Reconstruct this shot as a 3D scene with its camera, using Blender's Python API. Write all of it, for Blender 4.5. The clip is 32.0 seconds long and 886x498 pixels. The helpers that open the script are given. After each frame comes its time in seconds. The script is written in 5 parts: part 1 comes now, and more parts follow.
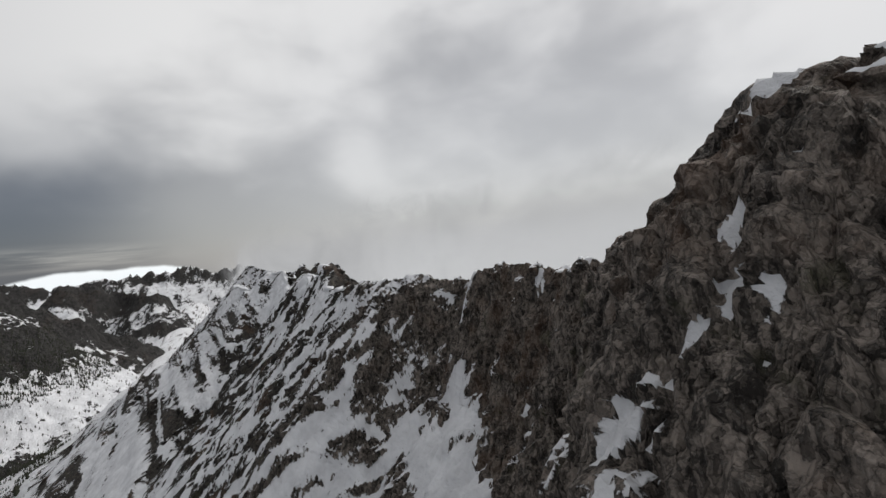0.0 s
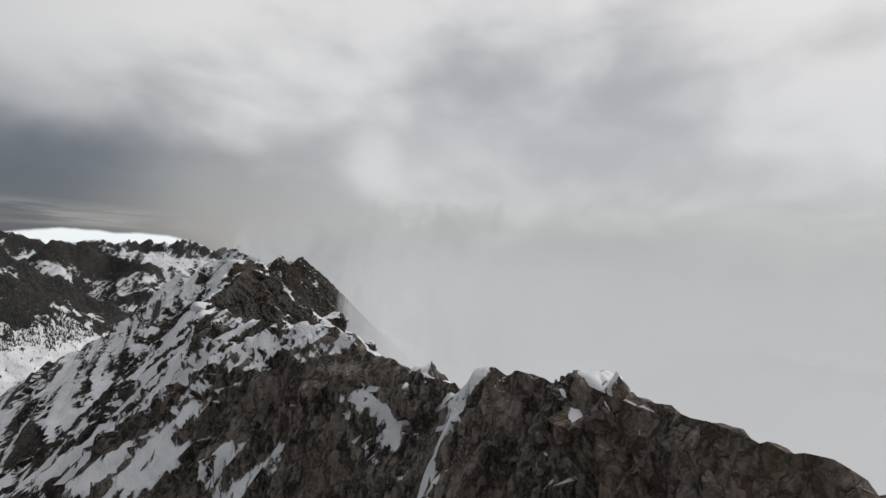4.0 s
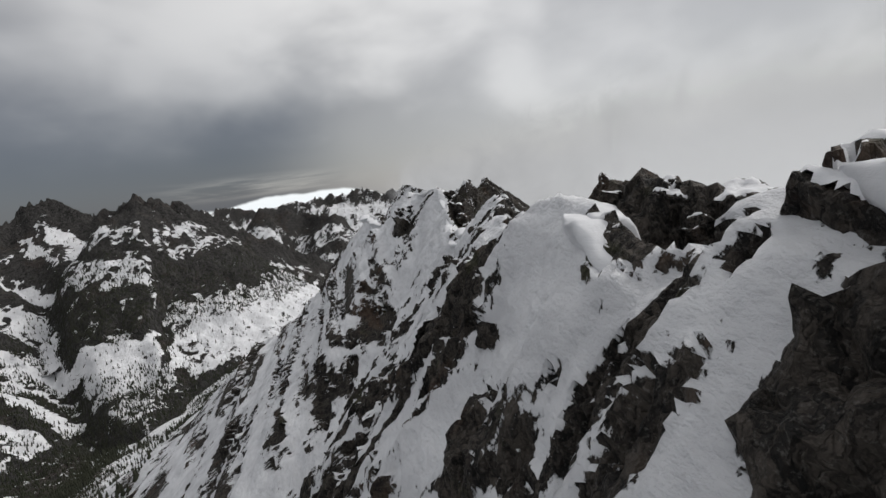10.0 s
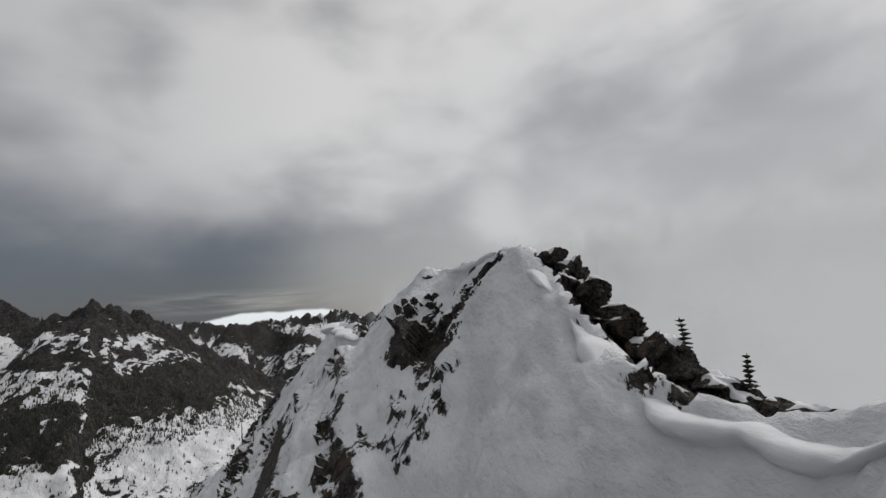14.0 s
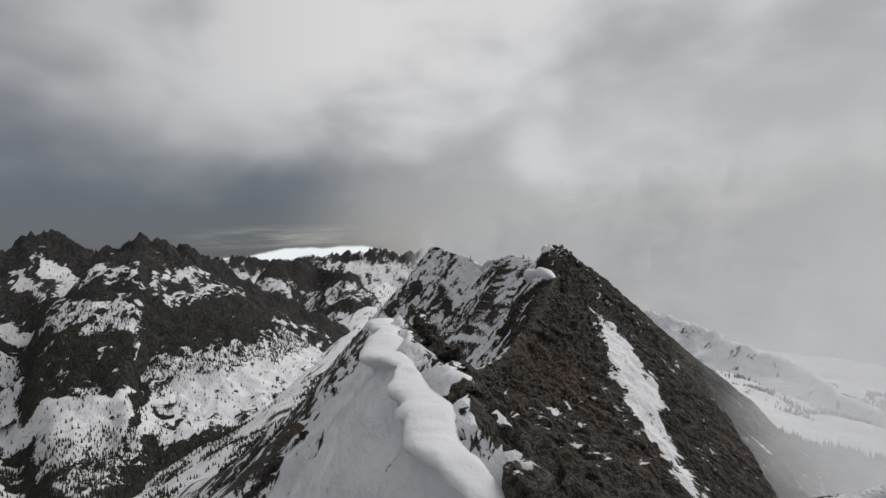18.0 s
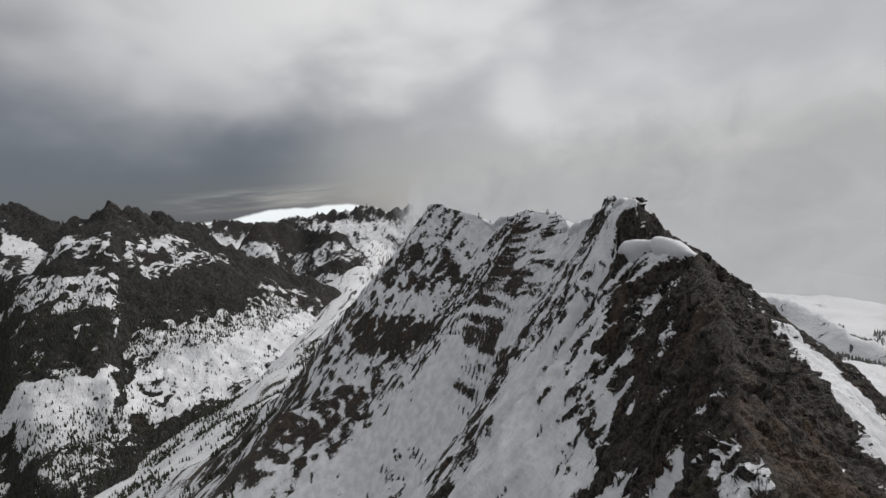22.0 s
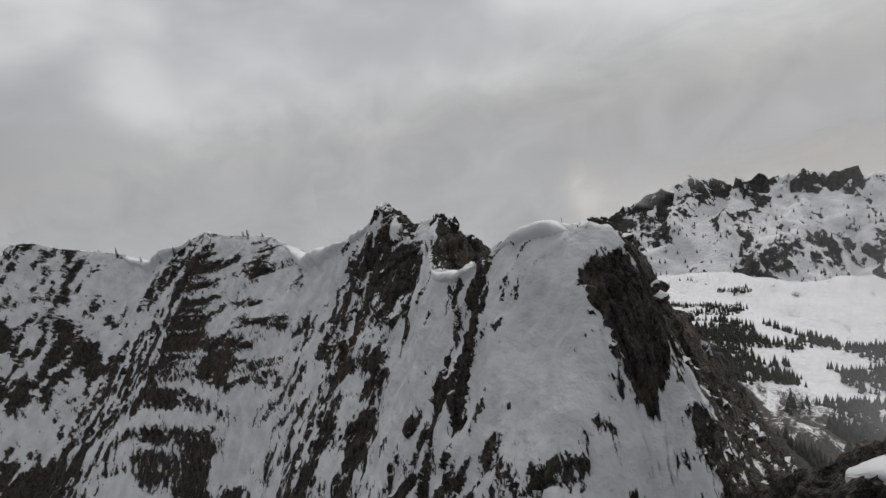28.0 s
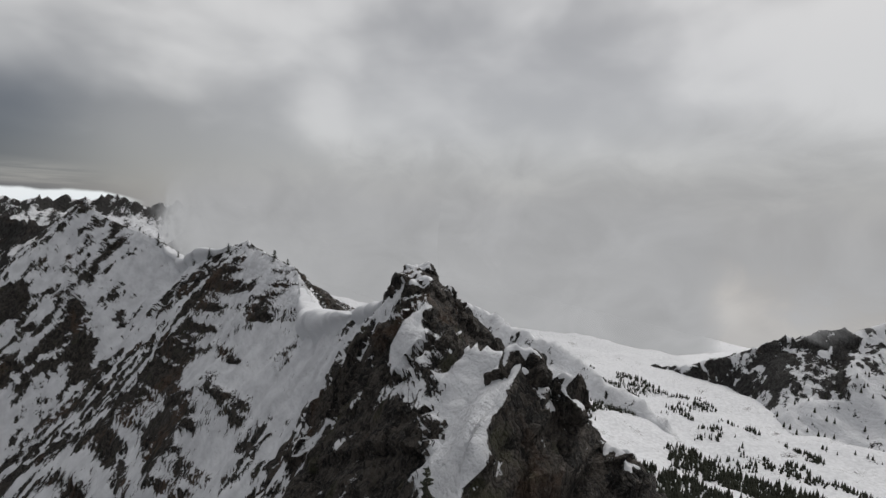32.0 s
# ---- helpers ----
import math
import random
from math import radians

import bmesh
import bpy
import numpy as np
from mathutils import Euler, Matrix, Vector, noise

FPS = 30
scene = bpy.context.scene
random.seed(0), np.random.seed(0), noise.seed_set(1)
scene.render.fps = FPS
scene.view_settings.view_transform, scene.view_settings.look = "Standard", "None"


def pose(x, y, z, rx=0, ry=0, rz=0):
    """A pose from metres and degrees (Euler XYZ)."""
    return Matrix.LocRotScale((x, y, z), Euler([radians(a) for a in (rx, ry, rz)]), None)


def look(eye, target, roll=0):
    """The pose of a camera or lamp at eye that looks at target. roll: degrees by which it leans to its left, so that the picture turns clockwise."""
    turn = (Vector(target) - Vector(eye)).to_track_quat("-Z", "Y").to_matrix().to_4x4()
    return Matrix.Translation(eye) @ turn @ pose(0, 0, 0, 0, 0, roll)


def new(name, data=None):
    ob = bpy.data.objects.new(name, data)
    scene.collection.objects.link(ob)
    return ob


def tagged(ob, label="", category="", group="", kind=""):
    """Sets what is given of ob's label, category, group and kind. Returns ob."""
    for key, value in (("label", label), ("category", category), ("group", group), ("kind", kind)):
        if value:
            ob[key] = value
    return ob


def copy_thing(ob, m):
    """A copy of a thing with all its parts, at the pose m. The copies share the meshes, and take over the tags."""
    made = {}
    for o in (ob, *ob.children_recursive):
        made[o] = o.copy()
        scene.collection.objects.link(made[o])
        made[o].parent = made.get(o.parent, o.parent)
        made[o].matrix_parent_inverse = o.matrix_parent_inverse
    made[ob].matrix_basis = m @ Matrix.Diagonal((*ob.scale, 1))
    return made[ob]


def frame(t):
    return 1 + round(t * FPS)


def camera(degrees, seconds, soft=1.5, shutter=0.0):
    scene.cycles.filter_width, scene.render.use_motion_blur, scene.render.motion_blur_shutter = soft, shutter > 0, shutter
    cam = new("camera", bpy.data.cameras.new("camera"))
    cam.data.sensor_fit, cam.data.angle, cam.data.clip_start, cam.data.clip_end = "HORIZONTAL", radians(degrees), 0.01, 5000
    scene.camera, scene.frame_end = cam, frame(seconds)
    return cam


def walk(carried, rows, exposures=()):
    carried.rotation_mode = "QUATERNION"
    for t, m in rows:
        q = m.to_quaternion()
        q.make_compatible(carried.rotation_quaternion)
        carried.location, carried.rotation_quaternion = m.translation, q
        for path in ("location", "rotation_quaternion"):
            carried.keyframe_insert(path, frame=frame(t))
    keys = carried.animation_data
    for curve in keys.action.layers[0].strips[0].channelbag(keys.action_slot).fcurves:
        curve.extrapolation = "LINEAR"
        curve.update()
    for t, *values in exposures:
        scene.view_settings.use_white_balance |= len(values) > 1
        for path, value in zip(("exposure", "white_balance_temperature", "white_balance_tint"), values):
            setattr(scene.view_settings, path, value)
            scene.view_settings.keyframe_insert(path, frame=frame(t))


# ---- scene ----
cam = camera(86.44, 32.0)
# seconds, place, heading (to the left of +y), pitch and lean in degrees
PATH = [
    (0, -19.98, -182.78, 4.41, -28.43, -0.17, -5.11), (0.5, -17.79, -177.03, 4.80, -33.12, -1.18, -5.33), (1, -15.69, -171.67, 4.94, -36.89, -2.73, -5.76),
    (1.5, -13.27, -166.53, 5.03, -39.69, -3.59, -7.91), (2, -10.45, -161.66, 5.28, -41.63, -4.95, -10.02), (2.5, -7.67, -157.21, 5.08, -42.92, -4.92, -9.18),
    (4.5, 3.57, -144.03, 4.86, -19.19, 2.05, 12.00), (5, 5.07, -138.69, 5.81, -8.76, -0.38, 18.29), (5.5, 5.76, -133.09, 6.80, 0.02, -3.98, 21.94),
    (6, 5.58, -127.50, 7.59, 6.29, -7.35, 23.84), (6.5, 4.70, -121.67, 7.84, 10.43, -11.00, 22.42), (7, 3.50, -115.60, 7.60, 10.83, -13.03, 17.25),
    (7.5, 2.05, -109.75, 7.09, 7.70, -13.43, 10.62), (8, 0.77, -103.39, 6.33, 4.17, -13.06, 3.61), (8.5, -0.29, -96.89, 5.50, 1.12, -12.05, -1.71),
    (9, -0.94, -89.86, 4.41, -2.91, -11.26, -5.31), (9.5, -1.11, -82.99, 3.19, -6.32, -9.83, -6.86), (10, -1.06, -76.33, 2.01, -8.55, -8.08, -7.35),
    (10.5, -0.84, -69.89, 0.88, -10.10, -6.24, -6.98), (11, -0.58, -63.15, -0.15, -10.33, -2.92, -4.98), (11.5, -0.23, -56.66, -0.63, -10.60, -0.57, -2.05),
    (12, -0.17, -49.97, -1.01, -11.64, -0.20, -1.29), (12.5, -0.11, -43.16, -1.60, -12.34, 0.49, -2.07), (13, -0.03, -36.47, -2.33, -12.78, 2.64, -2.39),
    (13.5, 0.24, -29.41, -2.86, -12.78, 5.00, -3.24), (14, 0.04, -23.73, -2.95, -12.45, 7.00, -3.88), (14.5, 0.08, -17.97, -2.88, -12.23, 8.43, -3.84),
    (16.5, 0.01, 0.00, -0.00, -11.55, 8.30, -2.08), (17, -0.40, 5.79, 0.82, -9.40, 5.11, -2.13), (17.5, -0.85, 11.36, 1.37, -8.07, 2.62, -2.41),
    (18, -1.47, 17.53, 1.50, -7.48, -0.02, -2.36), (18.5, -1.92, 22.58, 1.61, -7.32, -1.62, -3.12), (19, -2.30, 28.17, 1.55, -6.73, -1.97, -2.45),
    (19.5, -3.10, 33.60, 1.59, -5.82, -2.02, -1.94), (20, -3.84, 39.66, 2.12, -6.22, -2.40, -1.59), (20.5, -4.27, 45.97, 2.83, -6.49, -3.78, -2.71),
    (21, -4.70, 52.28, 3.25, -6.49, -4.80, -4.00), (21.5, -5.04, 58.56, 3.62, -6.91, -5.47, -4.79), (22, -5.41, 64.93, 3.83, -8.67, -5.65, -4.90),
    (22.5, -5.62, 71.57, 4.33, -9.83, -5.84, -5.33), (23, -5.67, 78.37, 4.91, -11.90, -6.12, -6.40), (23.5, -4.67, 85.66, 5.41, -14.51, -6.19, -7.38),
    (24, -4.04, 92.56, 6.35, -16.52, -6.12, -7.79), (24.5, -3.00, 99.61, 7.73, -17.55, -6.62, -8.35), (26.5, 1.54, 123.15, 9.60, -31.70, -10.75, -13.95),
    (27, 5.08, 129.61, 9.82, -37.09, -11.88, -14.20), (27.5, 8.56, 135.17, 9.75, -42.71, -12.56, -12.84), (28, 12.53, 140.55, 9.51, -47.56, -11.84, -10.45),
    (28.5, 16.93, 145.67, 9.28, -51.27, -10.76, -8.73), (29, 21.69, 150.44, 9.19, -53.61, -10.49, -7.70), (29.5, 27.02, 154.98, 8.74, -54.97, -10.87, -6.25),
    (30, 31.86, 158.95, 7.99, -53.00, -10.06, -4.20), (30.5, 36.98, 162.94, 7.17, -50.09, -9.37, -3.33), (31, 42.41, 167.02, 6.41, -46.83, -8.16, -2.38),
    (31.5, 48.32, 171.80, 5.58, -40.42, -6.19, -1.00), (32, 53.28, 175.74, 5.53, -33.75, -4.18, 2.60)]


def aim(x, y, z, heading, pitch, lean):
    h, p = radians(heading), radians(pitch)
    return look((x, y, z), (x - math.sin(h) * math.cos(p), y + math.cos(h) * math.cos(p), z + math.sin(p)), lean)


EXPOSURES = [(0, 0.05), (2, -0.1), (5, 0.02), (6.2, 0.12), (8, 0.22), (10, 0.04), (12, -0.06), (14, -0.22), (17, -0.16), (18, -0.12), (21, -0.02), (24, -0.06), (28, -0.1), (30, -0.1), (32, -0.18)]
walk(cam, [(r[0], aim(*r[1:])) for r in PATH], EXPOSURES)


# ---- sky, sun ----
world = bpy.data.worlds.new("overcast")
scene.world = world
world.use_nodes = True
wn, wl = world.node_tree.nodes, world.node_tree.links
wn.clear()


def math_node(tree, op, a, b=None, c=None, clamp=False):
    n = tree.nodes.new("ShaderNodeMath")
    n.operation, n.use_clamp = op, clamp
    for i, v in enumerate((a, b, c)):
        if v is None:
            continue
        if isinstance(v, (int, float)):
            n.inputs[i].default_value = v
        else:
            tree.links.new(v, n.inputs[i])
    return n.outputs[0]


def smooth_node(tree, value, lo, hi):
    n = tree.nodes.new("ShaderNodeMapRange")
    n.interpolation_type = "SMOOTHSTEP"
    n.inputs["From Min"].default_value, n.inputs["From Max"].default_value = lo, hi
    tree.links.new(value, n.inputs["Value"])
    return n.outputs["Result"]


def mix_node(tree, fac, a, b):
    n = tree.nodes.new("ShaderNodeMix")
    n.data_type = "RGBA"
    for sock, v in ((n.inputs[0], fac), (n.inputs[6], a), (n.inputs[7], b)):
        if isinstance(v, (int, float)):
            sock.default_value = v
        elif isinstance(v, tuple):
            sock.default_value = (*v, 1) if len(v) == 3 else v
        else:
            tree.links.new(v, sock)
    return n.outputs[2]


def noise_node(tree, vector, scale, detail=6.0, rough=0.55, distortion=0.0):
    n = tree.nodes.new("ShaderNodeTexNoise")
    n.inputs["Scale"].default_value, n.inputs["Detail"].default_value = scale, detail
    n.inputs["Roughness"].default_value, n.inputs["Distortion"].default_value = rough, distortion
    if vector is not None:
        tree.links.new(vector, n.inputs["Vector"])
    return n.outputs["Fac"]


def build_world():
    t = world.node_tree
    out = t.nodes.new("ShaderNodeOutputWorld")
    bg = t.nodes.new("ShaderNodeBackground")
    sky = t.nodes.new("ShaderNodeTexSky")
    sky.sky_type, sky.sun_disc = "NISHITA", False
    sky.sun_elevation, sky.sun_rotation = radians(SUN_UP), radians(SUN_ROUND)
    coord = t.nodes.new("ShaderNodeTexCoord")
    sep = t.nodes.new("ShaderNodeSeparateXYZ")
    t.links.new(coord.outputs["Generated"], sep.inputs[0])
    x, y, z = sep.outputs
    # billows: directions, flattened a little
    stretch = t.nodes.new("ShaderNodeMapping")
    stretch.inputs["Scale"].default_value = (1.0, 1.0, 1.7)
    t.links.new(coord.outputs["Generated"], stretch.inputs["Vector"])
    puffs = stretch.outputs["Vector"]
    big = noise_node(t, puffs, 2.2, 2.0, 0.45, 0.2)
    fine = noise_node(t, puffs, 6.0, 3.0, 0.45, 0.2)
    cloud = math_node(t, "ADD", math_node(t, "MULTIPLY", big, 0.7), math_node(t, "MULTIPLY", fine, 0.3))
    # thicker and duller towards the horizon
    cloud = math_node(t, "ADD", cloud, math_node(t, "MULTIPLY", math_node(t, "SUBTRACT", smooth_node(t, z, -0.02, 0.5), 0.62), 0.16))
    colour = mix_node(t, smooth_node(t, cloud, 0.34, 0.6), CLOUD_DARK, CLOUD_LIGHT)
    east = math_node(t, "MULTIPLY", smooth_node(t, x, -0.1, 0.45), math_node(t, "SUBTRACT", 1.0, smooth_node(t, z, 0.1, 0.6)))
    colour = mix_node(t, math_node(t, "MULTIPLY", east, 0.6), colour, CLOUD_EAST)
    duller = smooth_node(t, math_node(t, "MULTIPLY", x, -1.0), -0.05, 0.55)
    colour = mix_node(t, math_node(t, "MULTIPLY", duller, 0.5), colour, CLOUD_WEST)
    # dark rain cloud low over the western valley
    west = smooth_node(t, math_node(t, "ADD", math_node(t, "MULTIPLY", x, -1.0), math_node(t, "MULTIPLY", math_node(t, "SUBTRACT", big, 0.5), 0.4)), -0.10, 0.20)
    low = math_node(t, "SUBTRACT", 1.0, smooth_node(t, math_node(t, "ADD", z, math_node(t, "MULTIPLY", math_node(t, "SUBTRACT", cloud, 0.45), 0.4)), 0.05, 0.42))
    dark = math_node(t, "MULTIPLY", west, low)
    colour = mix_node(t, dark, colour, RAIN_CLOUD)
    # a torn paler shelf of cloud over the gap
    flat = t.nodes.new("ShaderNodeMapping")
    flat.inputs["Scale"].default_value = (5.0, 5.0, 60.0)
    t.links.new(coord.outputs["Generated"], flat.inputs["Vector"])
    torn = noise_node(t, flat.outputs["Vector"], 1.0, 5.0, 0.55, 0.4)
    shelf = math_node(t, "MULTIPLY", smooth_node(t, z, 0.012, 0.03), math_node(t, "SUBTRACT", 1.0, smooth_node(t, z, 0.036, 0.066)))
    shelf = math_node(t, "MULTIPLY", shelf, math_node(t, "MULTIPLY", smooth_node(t, x, -0.42, -0.2), math_node(t, "SUBTRACT", 1.0, smooth_node(t, x, -0.12, 0.03))))
    colour = mix_node(t, math_node(t, "MULTIPLY", math_node(t, "MULTIPLY", shelf, smooth_node(t, torn, 0.36, 0.62)), 0.85), colour, CLOUD_SHELF)
    # strip of clear sky under the cloud along the horizon
    wob = math_node(t, "ADD", z, math_node(t, "MULTIPLY", math_node(t, "SUBTRACT", noise_node(t, coord.outputs["Generated"], 14.0, 4.0), 0.5), 0.012))
    aside = math_node(t, "ABSOLUTE", math_node(t, "ADD", x, 0.12))
    taper = math_node(t, "MULTIPLY", smooth_node(t, aside, 0.06, 0.17), math_node(t, "SUBTRACT", 1.0, smooth_node(t, math_node(t, "MULTIPLY", x, -1.0), 0.45, 0.55)))
    wob = math_node(t, "ADD", wob, math_node(t, "MULTIPLY", taper, 0.014))
    strip = math_node(t, "SUBTRACT", 1.0, smooth_node(t, wob, 0.010, 0.016))
    strip = math_node(t, "MULTIPLY", strip, smooth_node(t, math_node(t, "MULTIPLY", x, -1.0), -0.03, 0.03))
    colour = mix_node(t, strip, colour, CLEAR_STRIP)
    mixed = t.nodes.new("ShaderNodeMix")
    mixed.data_type, mixed.blend_type = "RGBA", "ADD"
    mixed.inputs[0].default_value = 0.012
    t.links.new(colour, mixed.inputs[6])
    t.links.new(sky.outputs[0], mixed.inputs[7])
    t.links.new(mixed.outputs[2], bg.inputs["Color"])
    bg.inputs["Strength"].default_value = SKY_STRENGTH
    t.links.new(bg.outputs[0], out.inputs[0])


SUN_UP, SUN_ROUND = 42.0, 75.0
CLOUD_DARK, CLOUD_LIGHT = (0.30, 0.296, 0.295), (0.72, 0.71, 0.695)
RAIN_CLOUD, CLEAR_STRIP = (0.098, 0.105, 0.124), (0.86, 0.9, 0.93)
CLOUD_WEST = (0.34, 0.34, 0.35)
CLOUD_EAST, CLOUD_SHELF = (0.52, 0.515, 0.515), (0.34, 0.335, 0.33)
SKY_STRENGTH = 1.0
build_world()
sun_lamp = bpy.data.lights.new("sun", "SUN")
sun_lamp.energy, sun_lamp.angle, sun_lamp.color = 2.0, radians(28), (1.0, 0.965, 0.92)
sun = new("sun", sun_lamp)
sun.rotation_euler = Euler((0, radians(90 - SUN_UP), radians(90 - SUN_ROUND)))

# ---- noise in arrays ----


def grad_noise(x, y, seed=0):
    """Smooth noise of about -1 to 1 over two arrays."""
    xi, yi = np.floor(x).astype(np.int64), np.floor(y).astype(np.int64)
    fx, fy = x - xi, y - yi
    sx, sy = fx * fx * fx * (fx * (fx * 6 - 15) + 10), fy * fy * fy * (fy * (fy * 6 - 15) + 10)

    def corner(i, j):
        h = ((xi + i) * 374761393 + (yi + j) * 668265263 + seed * 974711) & 0xFFFFFFFF
        h = ((h ^ (h >> 13)) * 1274126177) & 0xFFFFFFFF
        a = (h ^ (h >> 16)) % 4096 * (2 * np.pi / 4096)
        return np.cos(a) * (fx - i) + np.sin(a) * (fy - j)

    top = corner(0, 0) * (1 - sx) + corner(1, 0) * sx
    low = corner(0, 1) * (1 - sx) + corner(1, 1) * sx
    return 1.5 * (top * (1 - sy) + low * sy)


def fbm(x, y, octaves=4, seed=0, gain=0.5):
    total, amp, s = 0.0, 1.0, 1.0
    for i in range(octaves):
        total = total + amp * grad_noise(x * s + 17.3 * i, y * s - 9.1 * i, seed + i)
        amp, s = amp * gain, s * 2.03
    return total


def ridged(x, y, octaves=4, seed=0, gain=0.5):
    total, amp, s = 0.0, 1.0, 1.0
    for i in range(octaves):
        total = total + amp * (1 - 2 * np.abs(grad_noise(x * s + 11.7 * i, y * s + 5.3 * i, seed + i)))
        amp, s = amp * gain, s * 2.07
    return total


def blocks(a, b, seed=0):
    """Broken blocks: every cell its own level and tilt, -1 to 1, and the distance to the joint beside it."""
    ai, bi = np.floor(a).astype(np.int64), np.floor(b).astype(np.int64)
    first, second, level = np.full(a.shape, 9.0), np.full(a.shape, 9.0), np.zeros(a.shape)
    for i in (-1, 0, 1):
        for j in (-1, 0, 1):
            h = ((ai + i) * 374761393 + (bi + j) * 668265263 + seed * 974711) & 0xFFFFFFFF
            h = ((h ^ (h >> 13)) * 1274126177) & 0xFFFFFFFF
            h = h ^ (h >> 16)
            da, db = a - ai - i - (h % 256) / 256, b - bi - j - (h // 256 % 256) / 256
            d = da * da + db * db
            here = (h // 65536 % 64) / 32 - 1 + ((h // 4194304 % 16) / 8 - 1) * da + ((h // 67108864 % 16) / 8 - 1) * db
            nearer = d < first
            second = np.where(nearer, first, np.minimum(second, d))
            level = np.where(nearer, here, level)
            first = np.where(nearer, d, first)
    return level, np.sqrt(second) - np.sqrt(first)


def step(v, lo, hi):
    t = np.clip((v - lo) / (hi - lo), 0, 1)
    return t * t * (3 - 2 * t)


def curve(knots, at):
    """A smooth curve without overshoot through (position, value) knots."""
    p, v = np.array([k[0] for k in knots], float), np.array([k[1] for k in knots], float)
    h, d = np.diff(p), np.diff(v) / np.diff(p)
    m = np.zeros(len(p))
    m[0], m[-1] = d[0], d[-1]
    same = d[:-1] * d[1:] > 0
    w1, w2 = 2 * h[1:] + h[:-1], h[1:] + 2 * h[:-1]
    with np.errstate(divide="ignore", invalid="ignore"):
        m[1:-1] = np.where(same, (w1 + w2) / (w1 / d[:-1] + w2 / d[1:]), 0)
    i = np.clip(np.searchsorted(p, at) - 1, 0, len(h) - 1)
    t = np.clip((at - p[i]) / h[i], 0, 1)
    return (v[i] * (1 + 2 * t) * (1 - t) ** 2 + m[i] * h[i] * t * (1 - t) ** 2 + v[i + 1] * t * t * (3 - 2 * t) + m[i + 1] * h[i] * t * t * (t - 1))


# ---- materials ----


def material(name):
    m = bpy.data.materials.new(name)
    m.use_nodes = True
    t = m.node_tree
    return m, t, t.nodes["Principled BSDF"]


def place_vector(t, scale=(1, 1, 1), turn=0.0):
    geo = t.nodes.new("ShaderNodeNewGeometry")
    mp = t.nodes.new("ShaderNodeMapping")
    mp.inputs["Scale"].default_value = scale
    mp.inputs["Rotation"].default_value = (0, 0, turn)
    t.links.new(geo.outputs["Position"], mp.inputs["Vector"])
    return mp.outputs["Vector"]


def bump(t, height, strength, distance, onto=None):
    n = t.nodes.new("ShaderNodeBump")
    n.inputs["Strength"].default_value, n.inputs["Distance"].default_value = strength, distance
    t.links.new(height, n.inputs["Height"])
    if onto is not None:
        t.links.new(onto, n.inputs["Normal"])
    return n.outputs["Normal"]


def stone_nodes(t, vector, scale):
    """Broken stones: a tone for each one and the distance to the joint beside it."""
    out = []
    for feature, socket in (("F1", "Color"), ("DISTANCE_TO_EDGE", "Distance")):
        n = t.nodes.new("ShaderNodeTexVoronoi")
        n.feature = feature
        n.inputs["Scale"].default_value = scale
        t.links.new(vector, n.inputs["Vector"])
        out.append(n.outputs[socket])
    sep = t.nodes.new("ShaderNodeSeparateColor")
    t.links.new(out[0], sep.inputs[0])
    return sep.outputs[0], out[1]


